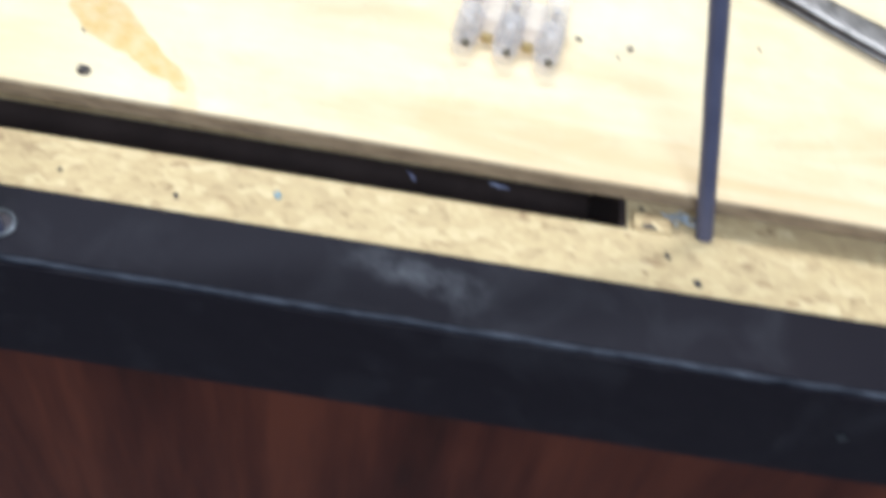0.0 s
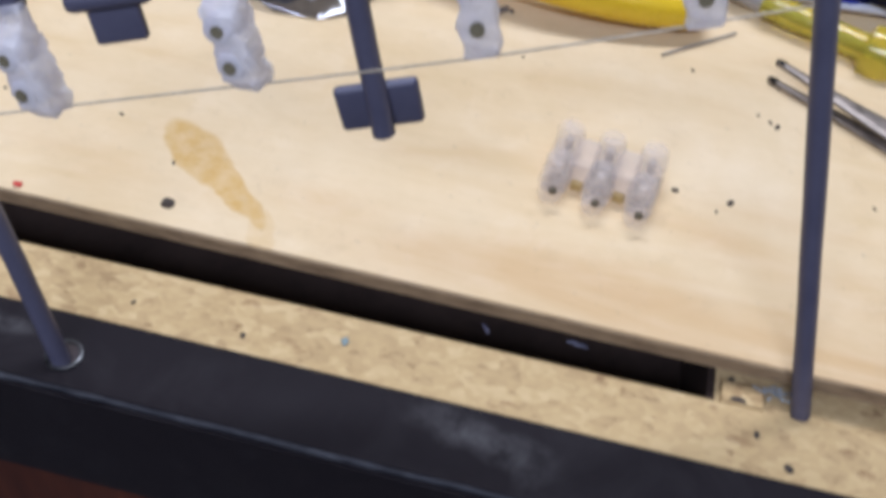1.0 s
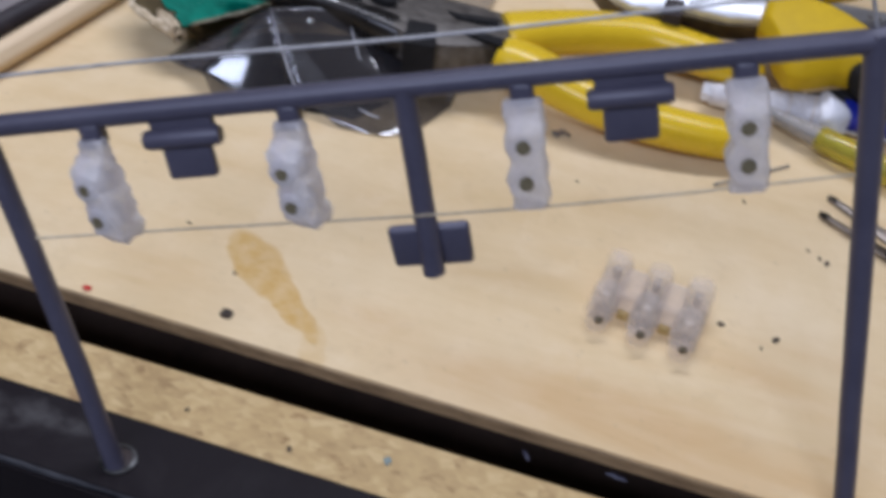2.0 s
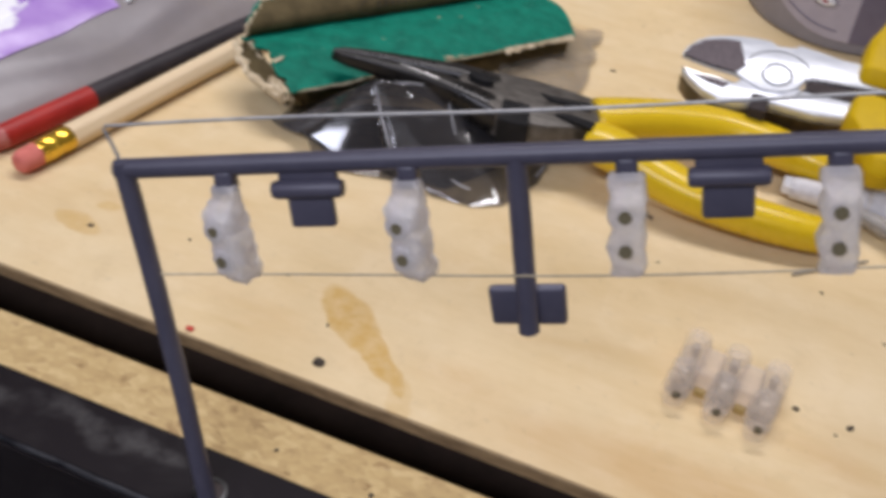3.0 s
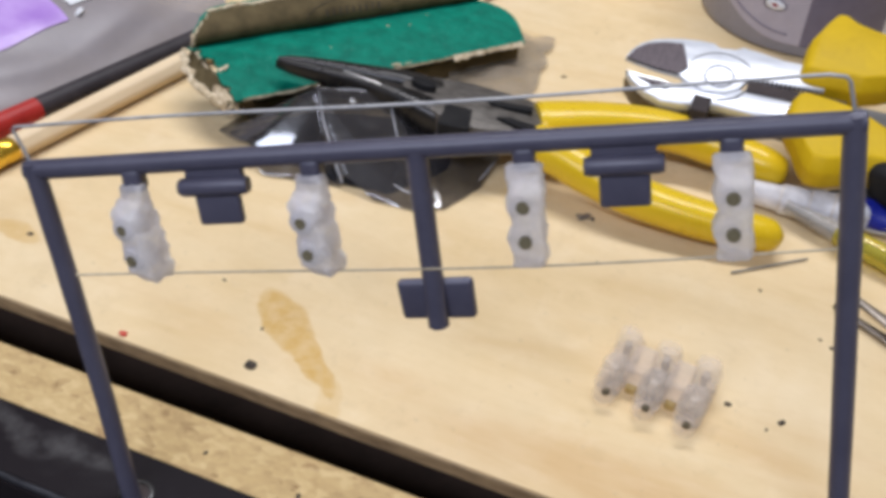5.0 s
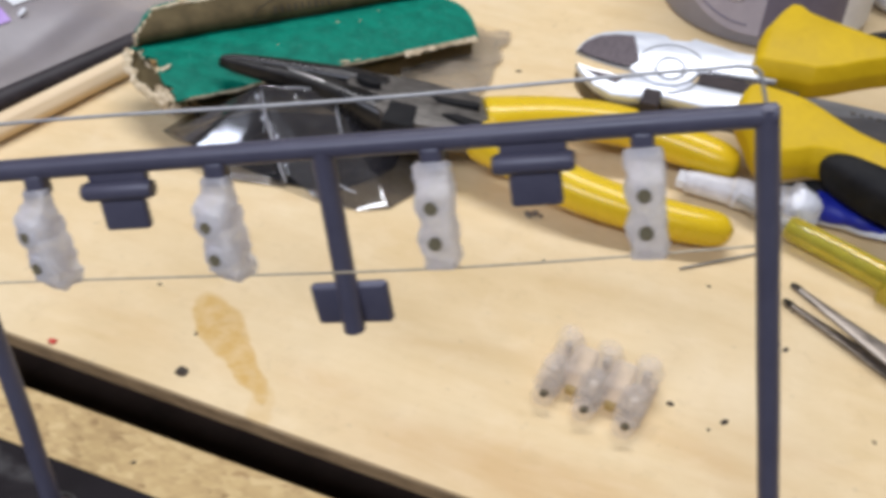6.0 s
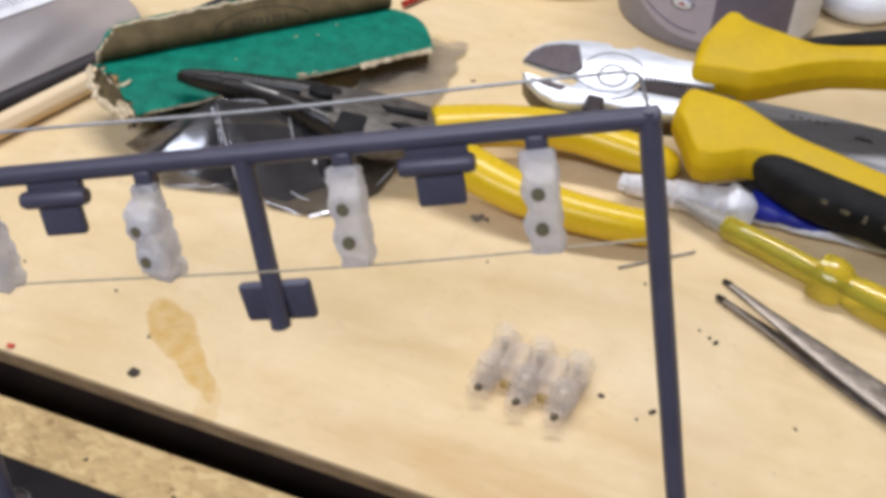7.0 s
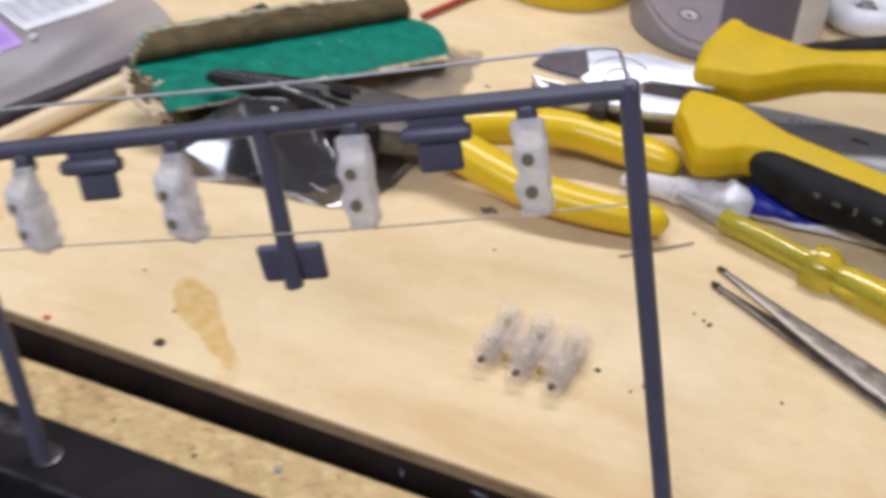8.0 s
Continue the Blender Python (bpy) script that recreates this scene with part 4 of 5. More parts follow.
    lower = [(22.0, -20.4, -14.6, -5, 2), (23.0, -22.2, -10.2, -7.4, 4.2), (24.6, -24.4, -7.2, -8, 5), (26.6, -27.4, -6.6, -8, 5), (29.0, -32.4, -6.8, -8, 5), (31.6, -36.0, -7.1, -8, 5), (35.4, -36.2, -7.6, -8, 5), (40, -34.4, -8.6, -8, 5), (44.7, -32.0, -10.8, -8, 5), (51, -31.4, -14.2, -8, 4.8), (56, -32.4, -16.4, -8, 4.6), (61, -34.0, -18.0, -8, 4.6), (70, -37.0, -20.4, -8, 4.6), (84, -40.0, -24.4, -8, 4.4), (116, -47, -36, -9, 3), (138, -53, -44, -9, 2)]
    handle = part("handle", loft([[v * mm for v in r] for r in lower], 0.0036, 0.0007), YELLOW, c, "moulded yellow handle")
    # Black strip that runs below the handle's lower front edge.
    part("under_handle_strip", body([(33, -36.0, -8.2, 0.8, 1.0), (37, -36.0, -8.6, 1.7, 1.8), (43, -33.6, -8.4, 2.0, 2.0), (49, -32.0, -7.6, 2.2, 2.2), (54, -32.6, -7.0, 1.4, 1.6)], 20, 14), BLACK_GRIP, handle, "dark strip under the handle's lower edge")
    grip = [(48.2, -30.6, -0.6, 1.4, 3.0), (50.0, -31.2, -0.2, 3.2, 5.2), (54, -32.2, 0.1, 4.6, 6.4), (60, -34.2, 0.1, 5.4, 6.7), (67, -36.4, 0.1, 5.8, 6.8), (86, -40.4, -0.3, 5.4, 6.6), (114, -47.5, -2, 5.4, 6.4), (134, -52, -3, 3, 4)]
    grip = part("grip", body(grip, 44, 26, 3.0), BLACK_GRIP, handle, "black rubber grip, worn lettering rubbed off")
    for dx, w, tall, dy in ((3.6, 1.8, 1.1, 0.4), (9.3, 2.4, 1.0, 0.2), (14.6, 0.9, 2.0, 0.2), (20.8, 2.6, 1.0, 0.2)):
        side = -5.3 + 0.4 * dy
        high = 6.7 * (1 - (abs(side) / 5.7) ** 3) ** (1 / 3)
        part("print_mark", box(-w * 0.5 * mm, w * 0.5 * mm, -tall * 0.5 * mm, tall * 0.5 * mm, -0.0002, 0.00025), RUBBED, grip).matrix_local = pose((64 + dx) * mm, (-35.4 - dx * 0.24 + side) * mm, (high + (0.7 if dx < 5 else 0.25)) * mm, 60, 0, -13)


def tweezers():
    """Tweezers lying on one arm, the other springing up above it."""
    t = thing("tweezers", "worn steel tweezers lying open on the plywood", "tweezers", at=pose(0.1480, 0.0955, 0.0, 0, 0, -43.5))
    xs = (0.0, 0.004, 0.016, 0.035, 0.055, 0.080, 0.105, 0.118)
    wide = (0.0009, 0.0012, 0.0020, 0.0036, 0.0046, 0.0050, 0.0046, 0.0036)
    for heights, shift, slim in (((0.0010, 0.0010, 0.0010, 0.0009, 0.0010, 0.0014, 0.0020, 0.0026), (0.0, 0.0012), 0.80), ((0.0056, 0.0055, 0.0048, 0.0040, 0.0036, 0.0038, 0.0042, 0.0044), (0.0012, 0.0014), 1.0)):
        rows = [(x, shift[0] + (shift[1] - shift[0]) * min(1.0, x / 0.045), z, w * slim, 0.0008) for x, z, w in zip(xs, heights, wide)]
        arm = part("arm", sweep([tuple(r) for r in smooth_line(rows, 34)], 14, 2.6), TWEEZER_STEEL, t, "springy steel arm")
        part("tip", sweep([(-0.0004, shift[0], heights[0], 0.0006, 0.0009), (0.0020, shift[0], heights[0] + 0.0002, 0.0009, 0.0010)], 12, 3.0), BLACK_STEEL, arm, "darkened tip")


def tester_screwdriver():
    d = thing("screwdriver", "small screwdriver with a clear yellow plastic handle", "screwdriver", at=pose(0.1500, 0.1235, 0.0052, 0, 2, -33.5))
    part("shaft", sweep([(x, 0, 0, r, r) for x, r in ((-0.016, 0.0009), (-0.002, 0.0011), (0.030, 0.0011), (0.052, 0.0011))], 14), DULL_STEEL, d)
    part("sleeve", sweep([(x, 0, 0, r, r) for x, r in ((-0.016, 0.0019), (-0.006, 0.0025), (0.001, 0.0030))], 18), see_through("clear_sleeve", (0.50, 0.46, 0.40), 0.60, 0.12), d, "clear plastic sleeve")
    rows = [(0.0, 0.0030), (0.001, 0.0036), (0.012, 0.0036), (0.026, 0.0037), (0.0285, 0.0040)]
    handle = part("handle", sweep([(x, 0, 0, r, r) for x, r in rows], 10), CLEAR_YELLOW, d, "clear yellow faceted handle")
    part("collar", sweep([(x, 0, 0, r, r) for x, r in ((0.0282, 0.0045), (0.0292, 0.0066), (0.0335, 0.0070), (0.0360, 0.0062), (0.0378, 0.0046))], 18, wobble=0.0002), CLEAR_YELLOW, handle, "flared collar")
    part("grip_end", sweep([(x, 0, 0, r, r) for x, r in ((0.0378, 0.0046), (0.0420, 0.0052), (0.060, 0.0056), (0.082, 0.0056), (0.086, 0.0044))], 10), CLEAR_YELLOW, handle)
    part("lamp_core", sweep([(x, 0, 0, 0.0013, 0.0013) for x in (0.053, 0.075)], 12), GOLD, handle, "brassy core seen inside")


def glue_tube():
    g = thing("glue_tube", "squeezed white and blue glue tube with a long nozzle", "glue tube", at=pose(0.1215, 0.1395, 0.0, 0, 0, -12))
    nozzle = [(0.0008, 0, 0.0046, 0.0030, 0.0030), (0.004, 0, 0.0048, 0.0034, 0.0034), (0.014, 0, 0.0052, 0.0036, 0.0036), (0.0142, 0, 0.0052, 0.0042, 0.0042), (0.022, 0, 0.0056, 0.0043, 0.0043), (0.0222, 0, 0.0056, 0.0048, 0.0048), (0.032, 0.0002, 0.0062, 0.0052, 0.0050)]
    grimy = surface("grimy_white_plastic", (0.46, 0.44, 0.44), (0.72, 0.71, 0.73), 170.0, rough=(0.4, 0.6), bump=0.2)
    part("nozzle", sweep(nozzle, 20, wobble=0.0006), grimy, g, "stepped white plastic nozzle")
    for x, z, r in ((0.0141, 0.0052, 0.0043), (0.0221, 0.0056, 0.0049), (0.0285, 0.0060, 0.0052)):
        part("nozzle_line", sweep([(x - 0.0003, 0, z, r, r), (x + 0.0003, 0, z, r, r)], 20), OLD_GLUE, g, "brownish line of dried glue")
    for y in (-0.0022, 0.0, 0.0022):
        part("nozzle_tooth", box(-0.0018, 0.0015, y - 0.0006, y + 0.0006, 0.0036, 0.0066, 0.0003, 1), WHITE_PLASTIC, g)
    neck = [(0.0300, 0.0002, 0.0060, 0.0050, 0.0048), (0.0315, 0.0004, 0.0064, 0.0060, 0.0054), (0.0335, 0.0008, 0.0062, 0.0062, 0.0050), (0.0355, 0.0020, 0.0056, 0.0060, 0.0042)]
    part("crumpled_neck", sweep([tuple(r) for r in smooth_line(neck, 18)], 34, 2.4, wobble=0.0022), WHITE_FOIL, g, "crumpled white foil shoulder")
    flat = [(0.0355, 0.0046, 0.0056, 0.0066, 0.0046), (0.041, 0.0062, 0.0050, 0.0080, 0.0042), (0.048, 0.0074, 0.0042, 0.0086, 0.0032), (0.066, 0.0082, 0.0034, 0.0088, 0.0023), (0.085, 0.0078, 0.0032, 0.0092, 0.0020), (0.110, 0.0070, 0.0028, 0.0094, 0.0014), (0.122, 0.0068, 0.0024, 0.0094, 0.0006)]
    part("tube_body", sweep([tuple(r) for r in smooth_line(flat, 44)], 26, 2.6, wobble=0.0012), WHITE_FOIL, g, "flattened white foil tube")
    blue = [(0.0352, 0.0034, 0.0070, 0.0060, 0.0046), (0.041, 0.0050, 0.0064, 0.0076, 0.0044), (0.048, 0.0066, 0.0054, 0.0082, 0.0034), (0.060, 0.0082, 0.0043, 0.0083, 0.0026), (0.084, 0.0090, 0.0038, 0.0078, 0.0020)]
    part("print_band", sweep([tuple(r) for r in smooth_line(blue, 26)], 22, 2.2, wobble=0.0010), BLUE_PRINT, g, "deep blue printed band")


def grey_tool():
    t = thing("grey_steel_tool", "flat grey steel tool with a slotted hole under the cutters", "tool", at=pose(0.156, 0.188, 0.0, 0, 0, -16))
    rows = [(-0.006, -0.001, 0.0046, 0.010, 0.0030), (0.0, -0.001, 0.0050, 0.0125, 0.0042), (0.02, -0.0015, 0.0056, 0.0135, 0.0050), (0.045, -0.002, 0.0058, 0.0140, 0.0052), (0.08, -0.003, 0.0056, 0.0135, 0.0050), (0.12, -0.004, 0.0050, 0.012, 0.0044)]
    part("blade", sweep([tuple(r) for r in smooth_line(rows, 30)], 24, 2.4), DULL_STEEL, t, "rounded grey steel bar")
    # Bright sweep puts the lower edge's white highlight into the shape.
    part("edge", sweep([(0.0, -0.0128, 0.0034, 0.0007, 0.0007), (0.02, -0.0145, 0.0040, 0.0008, 0.0008), (0.05, -0.0155, 0.0042, 0.0008, 0.0008), (0.10, -0.0155, 0.0038, 0.0008, 0.0008)], 10), STEEL, t, "bright strip drawn for the highlight on the lower edge")
    slot = plate([(0.0, -0.0011), (0.004, -0.0013), (0.0052, 0.0), (0.004, 0.0013), (0.0, 0.0011), (-0.001, 0.0)], 0.0, 0.0006)
    part("slot", slot, SLOT, t).matrix_local = pose(0.0385, -0.0045, 0.0104, 14, 0, -4)
    for k in range(6):
        part("stamped_mark", box(0.0, 0.0016, -0.0009, 0.0009, 0.0, 0.0003), GREY_STEEL, t).matrix_local = pose(0.017 + k * 0.0026, 0.0005, 0.0105, 0, 0, 0)


def card_carton():
    """A torn flattened carton: a green flap towards the bench front, the brown inside standing behind the crease."""
    c = thing("torn_carton", "torn green cardboard carton showing its brown inside", "carton")
    a, b, cc, d = Vector((-0.0475, 0.1515, 0.0170)), Vector((-0.0260, 0.1275, 0.0140)), Vector((0.0505, 0.2045, 0.0095)), Vector((0.0300, 0.2245, 0.0135))

    def rag(p, amount):
        return noise.noise(p * 260) * amount + noise.noise(p * 900) * amount * 0.5

    def flap(u, v):
        p = a.lerp(d, u).lerp(b.lerp(cc, u), v)
        p.z += 0.0022 * math.sin(math.pi * v) + 0.0006 * noise.noise(p * 60)
        if u < 0.02:
            p += (a - d).normalized() * (0.001 + rag(p, 0.0042))
        if u > 0.97:
            p += (d - a).normalized() * (0.004 * math.sin(math.pi * v))
        if v > 0.97:
            p += (b - a).normalized() * rag(p, 0.0007)
        return p

    part("flap", sheet(flap, 56, 18, 0.0007), GREEN_CARD, c, "speckled dark green outer face")

    def lip(u, v):
        p = a.lerp(d, u)
        h = 0.0105 * (0.75 + 0.25 * math.sin(2.6 * u + 0.3)) * v
        back = (a - b).normalized()
        end = max(0.0, 1 - u / 0.10)
        p = p + Vector((0, 0, 1)) * h * 0.92 + back * (0.0006 + 0.0035 * v * v - 0.003 * math.sin(math.pi * v))
        p += (a - d).normalized() * 0.0030 * math.sin(math.pi * v) * end - (a - d).normalized() * 0.006 * end * v * v
        if v > 0.96:
            p.z += rag(p, 0.0009)
        if u < 0.02:
            p += (a - d).normalized() * rag(p, 0.002)
        return p

    part("inner_lip", sheet(lip, 56, 10, 0.0007), BROWN_CARD, c, "plain brown inner face with faint dark print")

    def outer(u, v):
        return lip(u, 0.25 + 0.77 * v) + (a - b).normalized() * (0.0009 + 0.0012 * v)

    part("outer_face", sheet(outer, 50, 6, 0.0005), GREEN_CARD, c, "green outer face of the lip")

    def rim(u, v):
        p = lip(u * 0.9, 1.0) + (a - b).normalized() * 0.0009
        return p + Vector((0, 0, 0.0006)) * (v - 0.5) * (1 + 2 * noise.noise(p * 300)) + (a - b).normalized() * 0.0008 * v

    part("torn_rim", sheet(rim, 60, 3, 0.0005), TORN, c, "frayed pale paper edge")

    def end_rim(u, v):
        p = lip(0.004, 0.04 + 0.98 * u)
        return p + (a - d).normalized() * (0.0010 * v + 0.0005 * noise.noise(p * 400)) + (b - a).normalized() * 0.0006 * v

    part("torn_rim", sheet(end_rim, 24, 3, 0.0007), TORN, c, "pale torn end of the lip")

    along = (a - d).normalized()

    def curl(u, v):
        p = a.lerp(b, u * 1.04 - 0.02)
        ang = v * 3.4
        r = 0.0009 + 0.0005 * noise.noise(p * 150)
        return p + along * (math.sin(ang) * r + 0.0004) - Vector((0, 0, 1)) * (1 - math.cos(ang)) * r + noise.noise_vector(p * 300 + Vector((v * 3, 0, 0))) * 0.0008

    part("torn_end", sheet(curl, 30, 12, 0.0008), TORN, c, "curled and torn pale board end")

    def hollow(u):
        """How far the torn layers stick out past the flap's end."""
        return 0.0012 + 0.0052 * math.sin(math.pi * min(1.0, 0.10 + 0.95 * u)) ** 0.8 + 0.0010 * noise.noise(Vector((u * 9, 2.0, 5.0)))

    def recess(u, v):
        p = a.lerp(b, -0.05 + 1.07 * u) + along * (0.0006 + hollow(u) * v)
        return p + Vector((0, 0, 0.0006 - 0.0042 * math.sin(math.pi * 0.62 * v))) + noise.noise_vector(p * 300) * 0.0006

    part("open_end", sheet(recess, 26, 8, 0.0004), BROWN_CARD, c, "brown recess between the torn layers")

    def ragged(u, v):
        p = recess(u, 1.0)
        ang = 0.3 + 3.6 * v
        r = 0.0011 + 0.0005 * noise.noise(p * 170)
        return p + along * (math.sin(ang) * r) + Vector((0, 0, 1)) * (0.0006 + (1 - math.cos(ang)) * r * 0.7) + noise.noise_vector(p * 420 + Vector((v * 2, 0, 0))) * 0.0008

    part("torn_layer", sheet(ragged, 46, 10, 0.0004), TORN, c, "pale fibrous edge of the torn under layer")

    def tuft(u, v):
        p = a.lerp(b, 0.60) + (d - a).normalized() * (0.0032 * u) + (b - a).normalized() * (0.0018 * (v - 0.5) * (1 - 0.8 * u))
        return p + Vector((0, 0, 0.0026 + 0.0010 * u)) + noise.noise_vector(p * 900) * 0.0005

    part("torn_tuft", sheet(tuft, 8, 4, 0.0004), TORN, c, "small pale torn tuft")

    def loop(u, v):
        ang = 0.4 + 5.2 * v
        r = 0.0026 * (1 - 0.25 * v)
        p = b.lerp(a, 0.30 * u) + (a - d).normalized() * (0.0012 + r * math.sin(ang)) - Vector((0, 0, 0.0020 - r * math.cos(ang)))
        return p + noise.noise_vector(p * 350) * 0.0007

    part("torn_loop", sheet(loop, 10, 20, 0.0006), TORN, c, "small torn curl of board")

    def fray(u, v):
        p = b.lerp(cc, 0.72 + 0.27 * u)
        return p + (b - a).normalized() * (0.0016 * v * (0.6 + noise.noise(p * 400))) + Vector((0, 0, 0.0004 - 0.0012 * v))

    part("torn_corner", sheet(fray, 24, 3, 0.0006), TORN, c, "pale torn corner edge")

    def worn_front(u, v):
        p = flap(0.02 + 0.70 * u, 1.0)
        bite = max(0.0, 0.25 + noise.noise(p * 330) + 0.5 * noise.noise(p * 90))
        return p + (b - a).normalized() * 0.0004 * v * bite + Vector((0, 0, 0.0003 - 0.0008 * v))

    part("worn_edge", sheet(worn_front, 70, 2, 0.0003), TORN, c, "thin pale rubbed edge of the flap")

    def ellipse(t0, t1, ru, rv):
        return [lip(0.52 + ru * math.cos(t), 0.48 + rv * math.sin(t)) - (a - b).normalized() * 0.0006 for t in np.linspace(t0, t1, 26)]

    part("print_ring", sweep([(*p, 0.0002, 0.0002) for p in ellipse(0.3, 5.9, 0.17, 0.40)], 6), INK, c, "faint dark oval print")
    for k in range(9):
        p = lip(0.42 + k * 0.023, 0.46) - (a - b).normalized() * 0.0006
        q = lip(0.423 + k * 0.023, 0.66) - (a - b).normalized() * 0.0006
        part("print_bar", sweep([(*p, 0.00045, 0.00025), (*q, 0.00045, 0.00025)], 6, up=(0.7, -0.7, 0)), INK, c)
    for u, v, w in ((0.60, 0.30, 0.4), (0.67, 0.36, 0.3), (0.76, 0.22, 0.3), (0.36, 0.55, 0.3), (0.52, 0.97, 0.9), (0.56, 0.98, 0.6), (0.30, 0.97, 0.4)):
        p = flap(u, v)
        scuff = bmesh.new()
        bmesh.ops.create_icosphere(scuff, subdivisions=2, radius=0.0011 * w)
        for q in scuff.verts:
            q.co += noise.noise_vector(q.co * 1500 + p * 500) * 0.0007 * w
            q.co.x *= 1.9
            q.co.y *= 0.6
            q.co.z *= 0.3
        part("scuff", scuff, TORN, c, "pale scuffed spot").matrix_local = pose(p.x, p.y, p.z + 0.0004, 0, 0, 400 * u)
    # folded body under the flap that keeps it up
    part("under_fold", box(0.0, 0.100, -0.022, 0.0, 0.0002, 0.0065, 0.001, m=pose(-0.040, 0.156, 0.0, 0, 0, 42)), BROWN_CARD, c)


def black_parts_bag():
    """Small black plastic parts in a clear, creased bag under the pliers."""
    bag = thing("parts_bag", "clear creased plastic bag of glossy black parts", "bag")
    centre = Vector((0.009, 0.131, 0.0))
    peaks = (Vector((-0.0015, 0.1300, 0.0205)), Vector((0.0185, 0.1360, 0.0190)), Vector((-0.0172, 0.1160, 0.0095)))
    foot = ((-0.034, 0.131), (-0.013, 0.1115), (0.0115, 0.1122), (0.022, 0.1078), (0.033, 0.1065), (0.042, 0.110), (0.050, 0.124), (0.0525, 0.140), (0.048, 0.155), (0.020, 0.165), (-0.012, 0.155), (-0.030, 0.142))
    inside = ((-0.030, 0.1315), (-0.012, 0.1210), (0.014, 0.1135), (0.024, 0.1130), (0.032, 0.121), (0.038, 0.130), (0.038, 0.142), (0.020, 0.155), (-0.010, 0.150))

    def tent(rim, lift):
        """Height of a taut cover drawn from the rim over the peaks."""
        hull = bmesh.new()
        for x, y in rim:
            hull.verts.new((x, y, 0.0))
        for q in peaks:
            hull.verts.new((q.x, q.y, q.z * lift))
        bmesh.ops.convex_hull(hull, input=hull.verts)
        hull.normal_update()
        planes = []
        for face in hull.faces:
            n = face.normal.copy()
            if n.z < 0:
                n = -n
            c0 = face.calc_center_median()
            if n.z > 0.05 and c0.z > 0.001:
                planes.append((n, n.dot(c0)))
        hull.free()
        return lambda x, y: min((k - n.x * x - n.y * y) / n.z for n, k in planes)

    def pulled(x, y):
        """The flat stretched facet between the ridge and the bag's near corner, bowed a little."""
        return 0.0205 - 0.345 * (x + 0.0015) + 1.262 * (y - 0.130) + 0.0006 - (x + 0.0085) ** 2 * 12.0 - (y - 0.1215) ** 2 * 9.0

    def cover(rim, lift, sag, rough, seed, under):
        height = tent(rim, lift)
        corners = [Vector((x, y, 0)) for x, y in rim]

        def at(u, v):
            s = u * len(corners)
            i = int(s) % len(corners)
            out = corners[i].lerp(corners[(i + 1) % len(corners)], s - int(s))
            p = centre.lerp(out, v)
            z = 0.0205 * (max(height(p.x, p.y), 0.0) / 0.0205) ** 1.25 + sag * math.sin(math.pi * v) * (0.6 + noise.noise(Vector((p.x * 60, p.y * 60, seed))))
            p += noise.noise_vector(p * 130 + Vector((seed, 0, 0))) * rough * v
            z += rough * noise.noise(p * 200) * (1 - v)
            side = min(1.0, max(0.0, -(p.x + 0.0013 - (0.130 - p.y) * 0.70) / 0.0012))
            if side and p.y < 0.130:
                flat_z = pulled(p.x, p.y) - under
                z += (0.5 * (z + flat_z - math.hypot(z - flat_z, 0.0018)) - z) * side
            p.z = max(z, 0.0) + 0.0006
            return p
        return at

    part("moulding", sheet(cover(inside, 0.90, 0.0006, 0.0012, 3.1, 0.0010), 88, 22, 0.0008), BLACK_GLOSS, bag, "moulded glossy black pieces")
    part("film", sheet(cover(foot, 1.0, 0.0011, 0.0005, 7.7, 0.0), 330, 70, 0.00015), FILM, bag, "taut clear film with bright glints")

    # Whitened strips draw the glints that run along the film's creases.
    crease = see_through("crease_glint", (0.70, 0.70, 0.73), 0.45, 0.14, 1.5, 0.2, 300.0)
    for size, line in ((0.75, ((-0.0015, 0.1298, 0.0210), (0.0020, 0.1245, 0.0148), (0.0065, 0.1180, 0.0078), (0.0112, 0.1118, 0.0024))), (0.45, ((-0.0010, 0.1305, 0.0208), (0.0060, 0.1330, 0.0206), (0.0130, 0.1350, 0.0202))),
                       (0.45, ((0.0188, 0.1352, 0.0196), (0.0215, 0.1296, 0.0158), (0.0243, 0.1238, 0.0120))),
                       (0.6, ((0.0262, 0.1120, 0.0046), (0.0290, 0.1112, 0.0040), (0.0320, 0.1108, 0.0034))), (0.6, ((0.0488, 0.1245, 0.0022), (0.0508, 0.1300, 0.0030), (0.0520, 0.1360, 0.0026)))):
        n = len(line)
        rows = [(*p, size * (0.00006 + 0.00042 * math.sin(math.pi * (k + 0.35) / n)), 0.00025) for k, p in enumerate(line)]
        part("fold", sweep([tuple(r) for r in smooth_line(rows, 18)], 8, 2.0, wobble=0.0003), crease, bag, "stretched film crease, whitened for its glint")

    def flat(u, v):
        p = Vector((0.028 + 0.026 * u, 0.158 + 0.068 * v, 0.0012)) + Vector((0.006 * v * u, 0, 0))
        p += noise.noise_vector(p * 110) * 0.0030 * max(u, v)
        p.z = 0.0014 + 0.0026 * abs(noise.noise(p * 90)) + 0.002 * math.sin(math.pi * u) * (1 - v)
        return p

    part("bag_mouth", sheet(flat, 24, 34, 0.00015), see_through("dull_film", (0.32, 0.27, 0.21), 0.66, 0.25, 1.45, 0.6, 140.0), bag, "dull flattened mouth of the bag")


